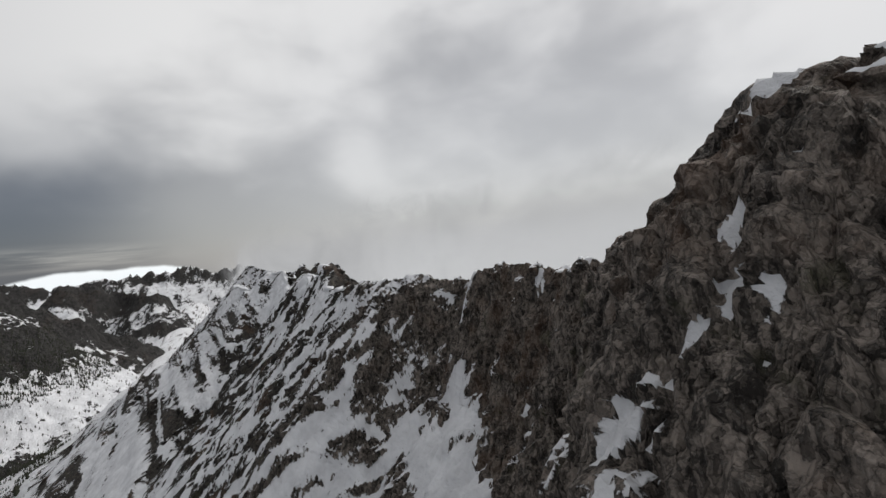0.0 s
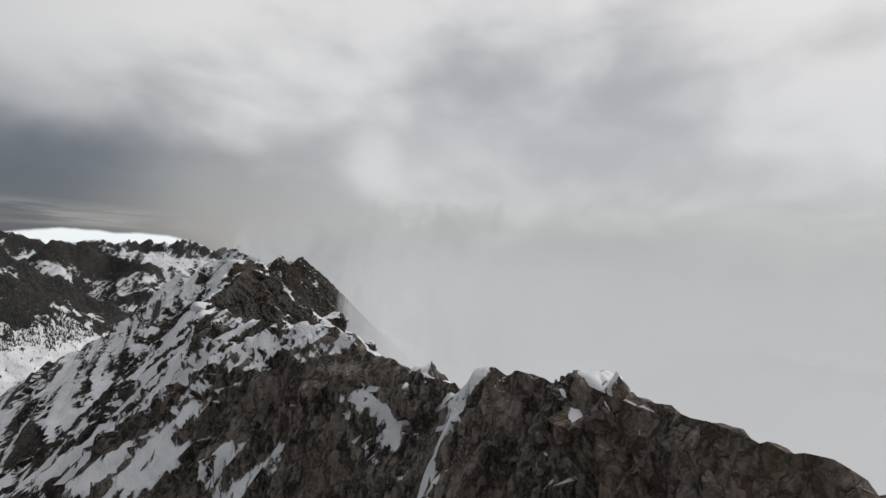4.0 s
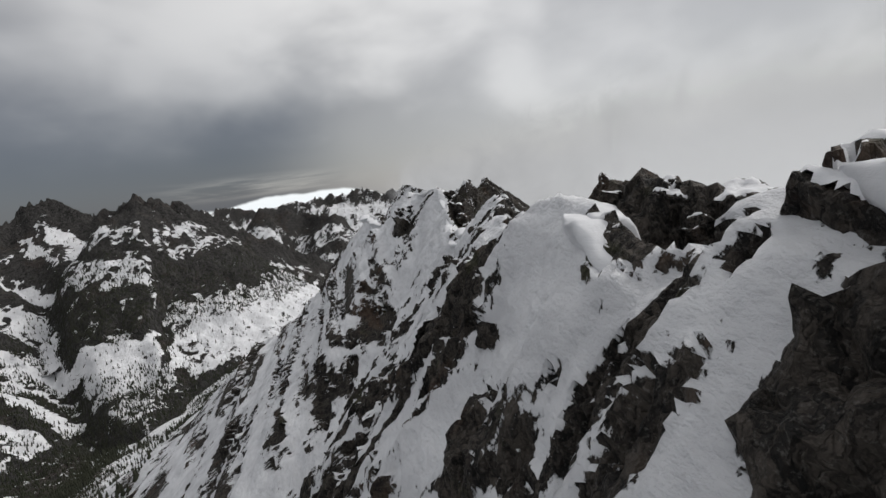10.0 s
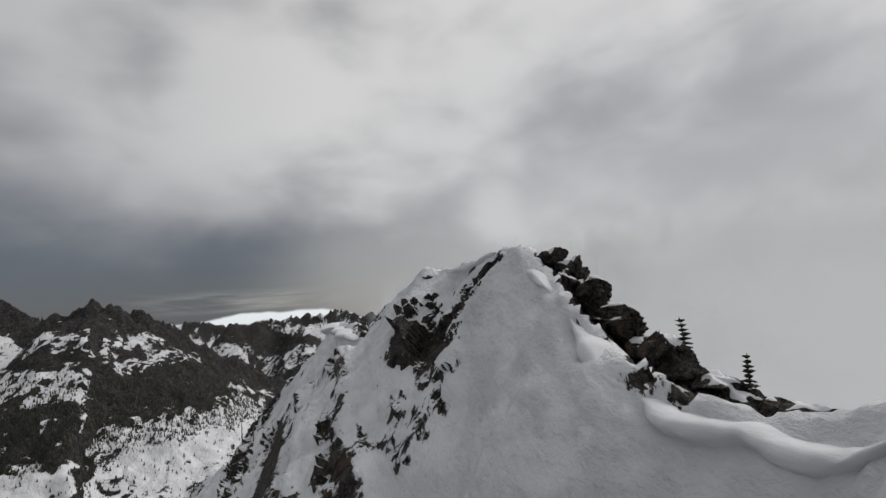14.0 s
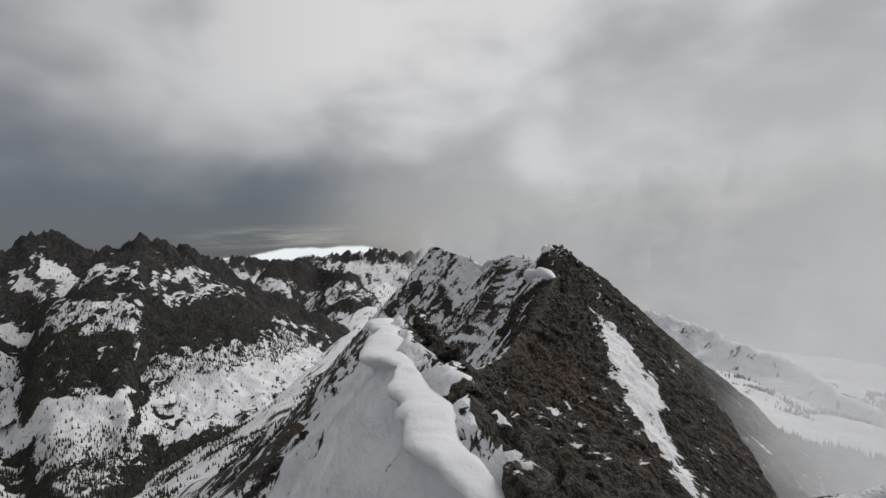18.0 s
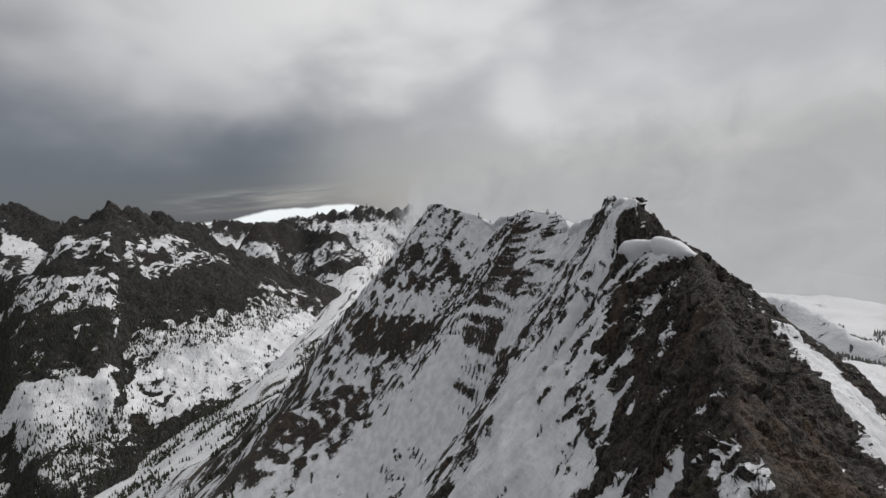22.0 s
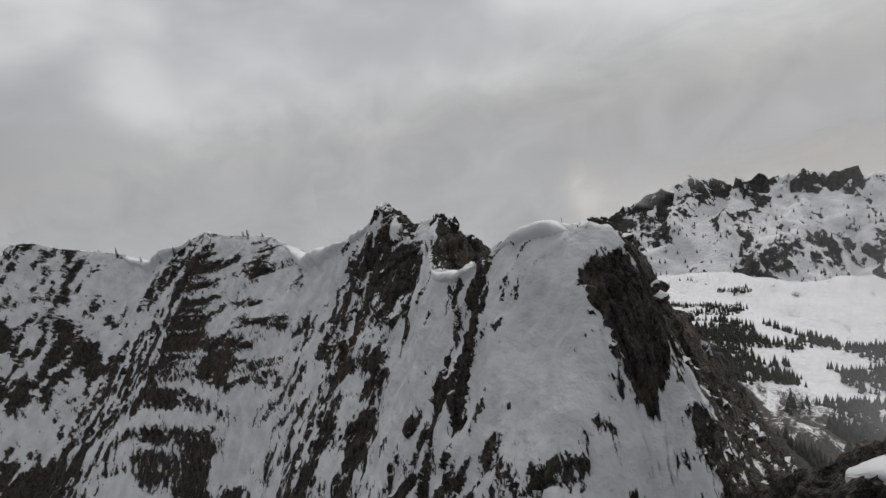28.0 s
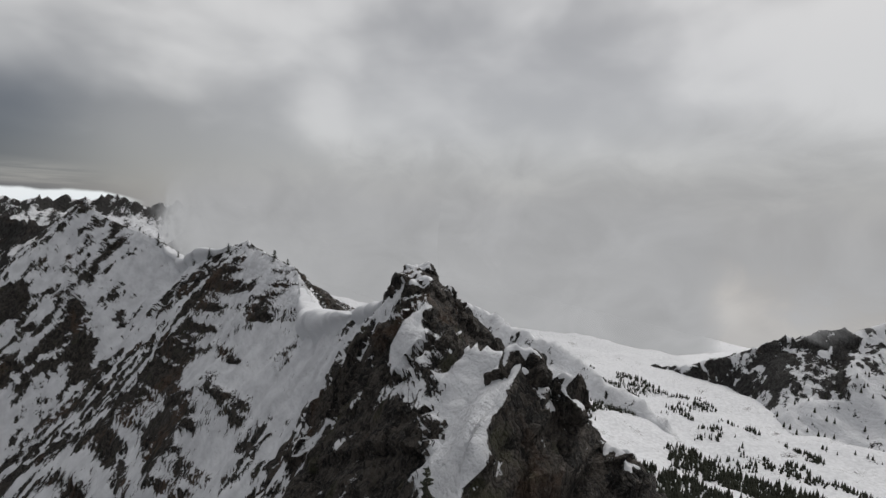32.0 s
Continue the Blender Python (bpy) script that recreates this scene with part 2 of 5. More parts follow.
def rock_colour(t, grain=1.0):
    """Dark grey-brown broken rock with rusty and mossy stretches; also its relief."""
    g = grain
    big = noise_node(t, place_vector(t, (0.09 * g, 0.09 * g, 0.06 * g)), 1.0, 6.0, 0.62, 0.8)
    mid = noise_node(t, place_vector(t, (0.8 * g, 0.8 * g, 0.6 * g)), 1.0, 8.0, 0.62, 0.3)
    fleck = noise_node(t, place_vector(t, (7.0 * g,) * 3), 1.0, 6.0, 0.7)
    bent = t.nodes.new("ShaderNodeVectorMath")
    bent.operation = "ADD"
    t.links.new(place_vector(t, (1.0 * g, 1.0 * g, 0.5 * g)), bent.inputs[0])
    wob = t.nodes.new("ShaderNodeTexNoise")
    wob.inputs["Scale"].default_value, wob.inputs["Detail"].default_value = 2.1, 5.0
    t.links.new(place_vector(t, (g, g, g)), wob.inputs["Vector"])
    pull = t.nodes.new("ShaderNodeVectorMath")
    pull.operation = "SCALE"
    pull.inputs["Scale"].default_value = 0.55
    t.links.new(wob.outputs["Color"], pull.inputs[0])
    t.links.new(pull.outputs[0], bent.inputs[1])
    slab, joint = stone_nodes(t, bent.outputs[0], 1.5)
    stone, small_joint = stone_nodes(t, bent.outputs[0], 4.4)
    chip, chip_joint = stone_nodes(t, bent.outputs[0], 11.0)
    tone = math_node(t, "ADD", math_node(t, "MULTIPLY", slab, 0.28), math_node(t, "ADD", math_node(t, "MULTIPLY", stone, 0.36), math_node(t, "MULTIPLY", chip, 0.26)))
    tone = math_node(t, "ADD", tone, math_node(t, "MULTIPLY", math_node(t, "SUBTRACT", mid, 0.45), 0.5))
    tone = smooth_node(t, tone, 0.2, 0.8)
    # paler brown cliff at the southern end of the ridge, darker rock further on
    geo = t.nodes.new("ShaderNodeNewGeometry")
    sep = t.nodes.new("ShaderNodeSeparateXYZ")
    t.links.new(geo.outputs["Position"], sep.inputs[0])
    south = math_node(t, "SUBTRACT", 1.0, smooth_node(t, math_node(t, "ADD", sep.outputs[1], math_node(t, "MULTIPLY", big, 30.0)), -115.0, -90.0))
    c = mix_node(t, tone, (0.007, 0.0067, 0.0065), (0.080, 0.069, 0.060) if g == 1.0 else (0.062, 0.059, 0.058))
    pale = mix_node(t, tone, (0.024, 0.0205, 0.018), (0.27, 0.232, 0.203))
    c = mix_node(t, math_node(t, "MULTIPLY", south, 0.9), c, pale)
    c = mix_node(t, math_node(t, "MULTIPLY", smooth_node(t, fleck, 0.54, 0.66), 0.3 if g == 1.0 else 0.12), c, (0.26, 0.25, 0.235))
    rust = math_node(t, "MULTIPLY", smooth_node(t, math_node(t, "ADD", big, math_node(t, "MULTIPLY", math_node(t, "SUBTRACT", mid, 0.5), 0.4)), 0.53, 0.68), 0.34 if g == 1.0 else 0.1)
    c = mix_node(t, rust, c, (0.14, 0.078, 0.046))
    moss = noise_node(t, place_vector(t, (0.3 * g,) * 3), 1.0, 7.0, 0.65)
    c = mix_node(t, math_node(t, "MULTIPLY", smooth_node(t, moss, 0.57, 0.68), 0.4 if g == 1.0 else 0.1), c, (0.062, 0.066, 0.03))
    gaps = math_node(t, "MULTIPLY", smooth_node(t, joint, 0.0, 0.035), smooth_node(t, small_joint, -0.02, 0.05))
    c = mix_node(t, math_node(t, "MULTIPLY", math_node(t, "SUBTRACT", 1.0, gaps), 0.42), c, (0.012, 0.011, 0.010))
    relief = math_node(t, "ADD", math_node(t, "MULTIPLY", smooth_node(t, joint, 0.0, 0.12), 0.16), math_node(t, "MULTIPLY", slab, 0.3))
    relief = math_node(t, "ADD", relief, math_node(t, "ADD", math_node(t, "MULTIPLY", stone, 0.16), math_node(t, "MULTIPLY", smooth_node(t, small_joint, 0.0, 0.15), 0.07)))
    relief = math_node(t, "ADD", relief, math_node(t, "ADD", math_node(t, "MULTIPLY", chip, 0.05), math_node(t, "ADD", math_node(t, "MULTIPLY", mid, 0.75), math_node(t, "MULTIPLY", fleck, 0.12))))
    return c, relief


def mountain_material(name, grain=1.0, fine=0.22, ledge=0.45):
    """Rock under snow; the mesh says how much snow lies where, noise frays its edges, and ledges hold more."""
    m, t, bsdf = material(name)
    att = t.nodes.new("ShaderNodeAttribute")
    att.attribute_name = "snow"
    geo = t.nodes.new("ShaderNodeNewGeometry")
    sep = t.nodes.new("ShaderNodeSeparateXYZ")
    t.links.new(geo.outputs["True Normal"], sep.inputs[0])
    rough = noise_node(t, place_vector(t, (0.5 * grain, 0.5 * grain, 0.22 * grain)), 1.0, 3.0, 0.55, 0.5)
    small = noise_node(t, place_vector(t, (1.9 * grain, 1.9 * grain, 0.95 * grain)), 1.0, 9.0, 0.72, 0.4)
    cover = math_node(t, "ADD", att.outputs["Fac"], math_node(t, "MULTIPLY", math_node(t, "SUBTRACT", rough, 0.5), fine * 2.6))
    cover = math_node(t, "ADD", cover, math_node(t, "MULTIPLY", math_node(t, "SUBTRACT", small, 0.5), fine * 3.0))
    cover = math_node(t, "ADD", cover, math_node(t, "MULTIPLY", math_node(t, "SUBTRACT", sep.outputs[2], 0.64), ledge))
    mask = smooth_node(t, cover, 0.49, 0.525)
    rock, relief = rock_colour(t, grain)
    soft = noise_node(t, place_vector(t, (0.25 * grain,) * 3), 1.0, 5.0, 0.55)
    snow = mix_node(t, smooth_node(t, soft, 0.3, 0.7), SNOW_DULL, SNOW_CLEAN)
    dirt = noise_node(t, place_vector(t, (2.6 * grain,) * 3), 1.0, 7.0, 0.7)
    snow = mix_node(t, math_node(t, "MULTIPLY", smooth_node(t, dirt, 0.6, 0.78), 0.3), snow, (0.3, 0.29, 0.27))
    t.links.new(mix_node(t, mask, rock, snow), bsdf.inputs["Base Color"])
    bsdf.inputs["Roughness"].default_value = 0.85
    bsdf.inputs["Specular IOR Level"].default_value = 0.25
    rocky = math_node(t, "MULTIPLY", relief, math_node(t, "SUBTRACT", 1.0, mask))
    n = bump(t, rocky, 1.0, 0.6 / grain)
    ripple = noise_node(t, place_vector(t, (1.3 * grain, 0.7 * grain, 1.0 * grain), 0.5), 1.0, 7.0, 0.62)
    n = bump(t, math_node(t, "MULTIPLY", ripple, mask), 1.0, 0.42 / grain, n)
    n = bump(t, mask, 0.6, 0.3 / grain, n)
    t.links.new(n, bsdf.inputs["Normal"])
    return m


SNOW_DULL, SNOW_CLEAN = (0.52, 0.528, 0.553), (0.67, 0.679, 0.703)
RIDGE = mountain_material("snowy_rock", 1.0, 0.25, 0.3)
FAR_ROCK = mountain_material("far_snowy_rock", 0.16, 0.34, 0.3)

# ---- the ridge and the ground as one sheet ----
CREST_SOUTH = [
    (-400, -30, -20), (-260, -14, 0), (-200, -8, 1), (-185, -4, 4.5), (-178, -2.7, 7.6), (-176, -2.2, 8.8), (-174, -1.9, 8.9), (-172, -1.2, 7.6), (-170.4, -0.5, 6.0), (-168.6, -0.2, 4.7),
    (-167.4, 0.1, 4), (-166.4, 0.3, 4.3), (-164.4, 1.2, 3.8), (-162.3, 3.3, 1.5), (-160.7, 4.6, -0.9), (-159.5, 5.4, 0.1), (-158, 6.1, 0.3), (-157.2, 6.3, 1.5), (-156, 6.5, 2.6), (-154, 7.2, 1.8), (-150, 9.1, 1.4), (-143.5, 10.5, 2), (-135, 11, 1.3),
    (-131.8, 10.5, -0.4), (-126.4, 8.5, 0.1), (-123.5, 7.4, 1), (-120.3, 5.9, 0.4), (-112, 4.2, 0), (-105, 3.8, -0.7), (-100, 3.5, -1.1), (-92, 3.8, -1), (-85, 6.5, 0.8), (-82, 7.3, 1.5), (-79.7, 8, 1.9),
    (-76, 9, 2.8), (-73.8, 9.3, 3.1), (-71.5, 9.2, 2.3), (-68.4, 8.7, 1.5), (-66.5, 8.6, 0.8), (-65, 8.5, -0.6), (-63.5, 8.3, -1), (-60, 8, -0.3), (-57, 7.9, -0.1)]
CREST_MIDDLE = [
    (-55.2, 7.8, 0), (-52.5, 7.6, -0.4), (-50.3, 7.5, -1.1), (-48.2, 7.8, -1.6), (-45.2, 8.2, -1.9), (-43.3, 8.5, -1.4), (-41, 8.8, -1.2), (-36, 10.5, -0.9), (-33, 11.5, -0.4), (-30.5, 11.2, -1.4), (-28, 11, -2.9), (-25, 11.2, -3.9), (-22.6, 11.7, -4.3),
    (-19.5, 11.8, -4.4), (-17.2, 11.9, -5.2), (-15, 11.9, -6.3), (-12.5, 11.9, -6.9), (-10, 11.7, -6.8), (-6, 11.6, -5.9), (-2, 12, -4.4), (0, 12.3, -3.2), (4, 12.8, -0.9), (6.4, 12.9, 0.4), (8.4, 12.6, 0.5), (12.4, 10.9, 0.1), (15.5, 9.8, 0), (18.5, 8.7, -0.8), (20.3, 7.9, -1.3), (22, 6.8, -1.8), (25, 5, -3.4),
    (30, 3, -5.2), (42, 1.2, -4.6), (53, 0.4, -4.4), (60, 0.2, -4.7), (65, 0.4, -5.3), (69, 3, -8.5), (80, 12, -15), (95, 21, -14.4), (104, 27, -11.6), (110, 31, -9.6), (118, 36, -7.4), (124, 38.4, -6.1)]
CREST_NORTH = [
    (130, 38.4, -5.4), (136, 37.8, -5.3), (139.5, 37.6, -6.6), (142, 38.6, -9.4), (145, 41.2, -12.4), (148, 44.6, -11), (150.5, 47, -8.4), (151.6, 47.9, -6.7), (152.6, 48.6, -4.2), (153.5, 49, -2.2), (154.6, 49.5, -0.5), (156.4, 50, 0.9), (160.5, 51.2, 0.8), (164, 51.8, 0.4), (167, 52, -0.7), (169.5, 52.2, -1.8), (174, 53.6, -4.2), (178, 55.2, -5.6), (185, 58.8, -5.8),
    (188, 62.4, -4.4), (190.9, 67.4, -0.9), (194, 68.4, -1.6), (198, 69.2, -2), (203, 70.8, -1.2), (208, 73, 0.6), (210.8, 73.8, 0.9), (214, 74.4, -1.6), (218, 75, -4.2), (228, 76.4, -6.8), (240, 77.6, -9.6), (248, 78.6, -11.2), (258, 79.4, -8.4), (269, 80, -6.4),
    (290, 80, -5.6), (304, 80, -4.6), (310, 80, -3.9), (316, 79, -5), (322, 76, -7.4), (327, 73.4, -8.6), (333, 70, -12), (345, 61, -6.4), (360, 50, -2), (376, 40, 3.2), (383, 38, 3.2), (400, 40, 2), (430, 46, -14),
    (520, 60, -90), (700, 90, -190), (1200, 120, -240), (5000, 200, -260)]
CREST = CREST_SOUTH + CREST_MIDDLE + CREST_NORTH
SPUR_A = [(8, 19, -1), (-30, 62, -34), (-74, 107, -69), (-130, 150, -135), (-200, 190, -230)]
SPUR_B = [(38, 383, 0), (2, 346, -84), (-66, 342, -116), (-125, 330, -185)]
SPUR_D = [(67.6, 191, -1.2), (73, 188.6, -6.2), (78.6, 186.2, -13), (92, 180, -28), (120, 168, -60)]
SPUR_C = [(46, 415, -6), (-40, 450, -110), (-102, 463, -147), (-190, 470, -220)]

# short rock ledges on the lee of the crest, under the crags
LEDGES = [[(13.6, 5, -1.2), (14, 1.2, -3.7), (14.2, -1.4, -5.1), (14.7, -4, -6.6), (15.1, -6.8, -7.7), (15.2, -9.6, -8.3), (14.9, -12.4, -8.7)],
          [(10.3, -54.6, -0.6), (11.3, -58.5, -1.0), (12.8, -60.5, -1.4)],
          [(2.2, 40, -5.7), (1.9, 50, -5.5), (1.8, 57.6, -5.6), (2.2, 64.4, -6.7)]]

# broad snow shoulders and hollows beside the crest: x, y, half sizes, rise
FORMS = [(10.4, -55, 2.6, 4, 1.1), (12, -59, 2.4, 3, 1.0), (6.2, -77.4, 1.6, 2.6, 0.9), (10.8, -19.6, 1.8, 2.4, 0.7), (12.6, 15, 2.6, 5, 1.2), (7.6, 17, 2.2, 3.2, 0.1), (41.4, 131, 2.6, 7, 1.6), (54.6, 161, 2.4, 6, 1.0)]


def spur_height(x, y, line, side=0.95):
    best = np.full(x.shape, -1e4)
    for (ax, ay, az), (bx, by, bz) in zip(line, line[1:]):
        ex, ey = bx - ax, by - ay
        t = np.clip(((x - ax) * ex + (y - ay) * ey) / (ex * ex + ey * ey), 0, 1)
        d = np.hypot(x - ax - t * ex, y - ay - t * ey)
        best = np.maximum(best, az + t * (bz - az) - side * d)
    return best


def soft_max(a, b, r):
    d = np.clip(0.5 + 0.5 * (a - b) / r, 0, 1)
    return b + (a - b) * d + r * d * (1 - d) * 0.5


def ridge_height(x, y):
    """Height of the bare form at x, y."""
    xc, zc = curve([(k[0], k[1]) for k in CREST], y), curve([(k[0], k[2]) for k in CREST], y)
    u = x - xc
    near = np.exp(-(u / 60.0) ** 2)
    u = u + near * (0.9 * fbm(y / 11.0, u / 23.0, 3, 3) + 3.0 * fbm(y / 34.0, u / 60.0, 2, 9) * np.clip(np.abs(u) / 12, 0, 1))
    d = np.abs(u)
    cliff = step(y, -170, -158) * (1 - step(y, -132, -120))
    left = np.interp(d, [0, 1.5, 5, 10, 20, 40, 120, 165, 220, 300, 400, 520, 900, 6000], [0, 1.4, 6.3, 13.2, 26, 48, 133, 172, 205, 250, 298, 330, 345, 360])
    wall = np.interp(d, [0, 1, 3, 6, 12, 40, 120, 165, 220, 300, 400, 520, 900, 6000], [0, 2, 8, 14.5, 20, 50, 133, 172, 205, 250, 298, 330, 345, 360])
    right = np.interp(d, [0, 1.5, 4, 12, 20, 45, 120, 260, 500, 900, 1500, 6000], [0, 1.8, 5.2, 11.0, 16, 40, 105, 175, 230, 275, 430, 1300])
    shelf = step(y, -135, -112) * (1 - step(y, -50, -20))
    bench = np.interp(d, [0, 1.5, 4, 12, 26, 45, 120, 260, 500, 900, 1500, 6000], [0, 2.4, 5.4, 9.6, 17, 34, 105, 175, 230, 275, 430, 1300])
    drop = np.where(u < 0, left * (1 - cliff) + wall * cliff, right * (1 - shelf) + bench * shelf)
    # the crest's own height fades with distance, so that side slopes run straight
    base = zc * np.exp(-(d / 130.0) ** 2)
    z = base - drop
    bowl = np.exp(-((y - 258) / 38.0) ** 2) * step(-u, 14, 60) * (1 - step(-u, 150, 240))
    z = z - 34 * bowl
    for line, side in ((SPUR_A, 0.85), (SPUR_B, 0.8), (SPUR_C, 0.8)):
        z = soft_max(z, spur_height(x, y, line, side), 9.0)
    z = soft_max(z, spur_height(x, y, SPUR_D, 1.5), 1.5)
    for line in LEDGES:
        z = soft_max(z, spur_height(x, y, line, 1.5), 0.6)
    for fx, fy, rx, ry, rise in FORMS:
        z = z + rise * np.exp(-((x - fx) / rx) ** 2 - ((y - fy) / ry) ** 2)
    return z, u, zc


def spur_share(x, y, z):
    """1 where the slope belongs to a side spur, whose faces look along the ridge."""
    top = np.maximum(np.maximum(spur_height(x, y, SPUR_A, 0.85), spur_height(x, y, SPUR_B, 0.8)), spur_height(x, y, SPUR_C, 0.8))
    return step(top - z, -6.0, -1.0)


def lines(parts):
    out = [parts[0][0]]
    for a, b, h in parts:
        n = max(1, round((b - a) / h))
        out += list(np.linspace(a, b, n + 1)[1:])
    return np.array(out)


def grown(start, end, first, rate):
    out, h = [start], first
    while out[-1] < end:
        out.append(out[-1] + h)
        h *= rate
    return out


def sheet(name, xs, ys, zs, snow, mat, bare=None):
    """A grid mesh from three arrays of one shape, with its snow cover; bare rock is faceted."""
    r, c = zs.shape
    me = bpy.data.meshes.new(name)
    idx = np.arange(r * c).reshape(r, c)
    quads = np.stack([idx[:-1, :-1], idx[:-1, 1:], idx[1:, 1:], idx[1:, :-1]], -1).reshape(-1, 4)
    me.vertices.add(r * c)
    me.vertices.foreach_set("co", np.stack([xs, ys, zs], -1).astype(np.float32).ravel())
    me.loops.add(quads.size)
    me.loops.foreach_set("vertex_index", quads.astype(np.int32).ravel())
    me.polygons.add(len(quads))
    me.polygons.foreach_set("loop_start", np.arange(0, quads.size, 4, dtype=np.int32))
    me.polygons.foreach_set("use_smooth", np.ones(len(quads), dtype=bool) if bare is None else bare[:-1, :-1].ravel() < 0.5)
    me.update(calc_edges=True)
    me.attributes.new("snow", "FLOAT", "POINT").data.foreach_set("value", snow.astype(np.float32).ravel())
    me.materials.append(mat)
    return new(name, me)


# snow fields (+) and bare rock (-): along y, across from the crest, half sizes, slant, amount
COVER_SOUTH = [
    (-153, -4, 15, 7, 0, -0.95), (-176, -4, 10, 7, 0, -0.95), (-128, -4, 6, 5, 0, -0.04), (-174.6, -0.6, 0.8, 0.4, 0, 0.6), (-148, -0.6, 1.5, 0.5, 0.15, 0.8), (-149.6, -4.6, 0.5, 0.9, 0, 0.7),
    (-158.9, -3.0, 0.4, 0.7, 0, 0.8), (-140, -10.4, 8.5, 4.2, 0.1, 0.8), (-137, -8.6, 2.4, 1.3, 0, -0.3), (-126, -5, 3.5, 5, 0, -0.4), (-139, -2.4, 4, 1.8, 0, -0.5),
    (-172.2, -7.0, 0.42, 0.5, 0, 0.9), (-173.1, -6.9, 0.6, 0.36, 0, 0.9), (-173.9, -6.5, 0.5, 0.36, 0, 0.9), (-174.6, -5.6, 0.42, 0.5, 0, 0.9), (-175.3, -4.8, 0.5, 0.36, 0, 0.9), (-175.9, -4.5, 0.4, 0.25, 0, 0.8), (-176.3, -4.95, 0.6, 0.22, 0, 0.8),
    (-175, -4.0, 0.35, 0.5, 0.3, 0.8), (-176, -2.6, 0.5, 0.3, 0, 0.7), (-176.8, -5.8, 0.2, 0.5, 0, 0.6), (-167.2, -4.3, 0.35, 0.7, 0, 0.9), (-166.7, -2.3, 0.25, 0.5, 0, 0.6), (-104, -40, 40, 26, 0, 0.08)]
COVER_EAST = [
    (-88, 9, 6.5, 3.2, -0.55, 0.85), (-74, 17, 10, 6.5, -0.4, 0.85), (-62, 24, 12, 8, 0, 0.75), (-84, 13.2, 5, 1.0, -0.4, -0.5), (-104, 3.4, 16, 3.6, 0, -0.75), (-85, 3, 26, 3.0, 0, -0.35),
    (104, 19.5, 17, 4.2, -0.42, 0.85), (133, 34, 9, 6, -1.9, 0.8), (79.6, 7.1, 3, 1.4, 0, 0.8), (39, 1.2, 1.6, 0.6, 0, 0.8), (103, 5, 22, 5, 0, -0.6), (3, 3, 7, 4, 0, -0.35), (-4, 3.4, 7, 2.2, 0, -0.4),
    (45, 4, 19, 4.6, 0, -0.4), (193, 2, 2.2, 4, 0, 0.5), (184, 4, 3, 3, 0, -0.4), (36, 6, 3, 0.9, 0.5, 0.7)]
COVER_WEST = [
    (-78, -4, 9, 3.4, 0, 0.04), (-64, -3.2, 0.5, 1.3, 0, -0.5), (-62.4, -5.2, 0.6, 1.6, 0, -0.35), (-65.4, -1.9, 1.0, 1.5, 0, -0.6), (-71, -3.2, 1.2, 1.5, 0, -0.5), (-74.6, -2.9, 1.0, 1.0, 0, -0.7), (-76, -5.5, 1.4, 1.6, 0, -0.4), (-72.6, -5.4, 1.2, 1.6, 0, -0.4), (-70.2, -3.7, 0.8, 0.7, 0, -0.8), (-66.6, -6.2, 1.0, 1.6, 0, -0.5), (-92, -3, 6, 3, 0, 0.22), (-108, -3, 8, 3, 0, 0.15),
    (-79.6, -0.6, 4.2, 1.5, 0, -0.6), (-80, -3.6, 4, 1.4, 0, 0.22), (-77, -1.3, 1.4, 0.8, 0, -0.35), (-56.2, -1.9, 3.0, 2.6, 0, 0.6), (-50, -2.8, 1.5, 3.0, 0, -0.65), (-48, -8, 1.6, 4, 0, -0.4), (-52.4, -4.8, 1.5, 2.0, 0, -0.7), (-55.2, -4.6, 0.7, 0.6, 0, -0.8), (-58, -6, 1.0, 1.2, 0, -0.5), (-58, -3.8, 2.4, 2.0, 0, 0.3),
    (-62.5, -2.5, 2.4, 1.6, 0, 0.3), (-75.5, -3.4, 2, 1.4, 0, 0.4), (-36, -3, 2.4, 2.6, 0.2, -0.42), (-41.4, -1.8, 0.9, 1.6, 0, -0.4), (-36, -7, 2, 4, 0, -0.25),
    (-39.5, -4.2, 1.6, 1.5, 0, 0.4), (-31, -2, 2.5, 2, 0, 0.4), (-14, -4, 12, 5.5, 0, 0.6), (-19, -7.5, 2, 2, 0, -0.45), (-25.5, -2.2, 4.2, 2.2, 0, 0.55), (-27.6, -4.4, 0.6, 0.5, 0, -0.8), (-29, -4.7, 0.6, 0.5, 0, -0.8), (-30.6, -5.1, 0.7, 0.5, 0, -0.8), (-26.3, -4.3, 0.4, 0.5, 0, -0.7), (-22.6, -4.4, 0.4, 1.3, 0, -0.7), (-15.4, -5, 0.8, 1.4, 0, -0.7), (-43.5, -3.4, 2.2, 2.6, 0, 0.3), (-44.8, -1.1, 1.9, 1.3, 0, 0.4), (-45.2, -2.2, 1.3, 0.7, 0.2, -0.5), (-42.8, -0.6, 1.2, 0.8, 0, 0.45), (-46.6, -2.6, 1.0, 1.2, 0, 0.3)]
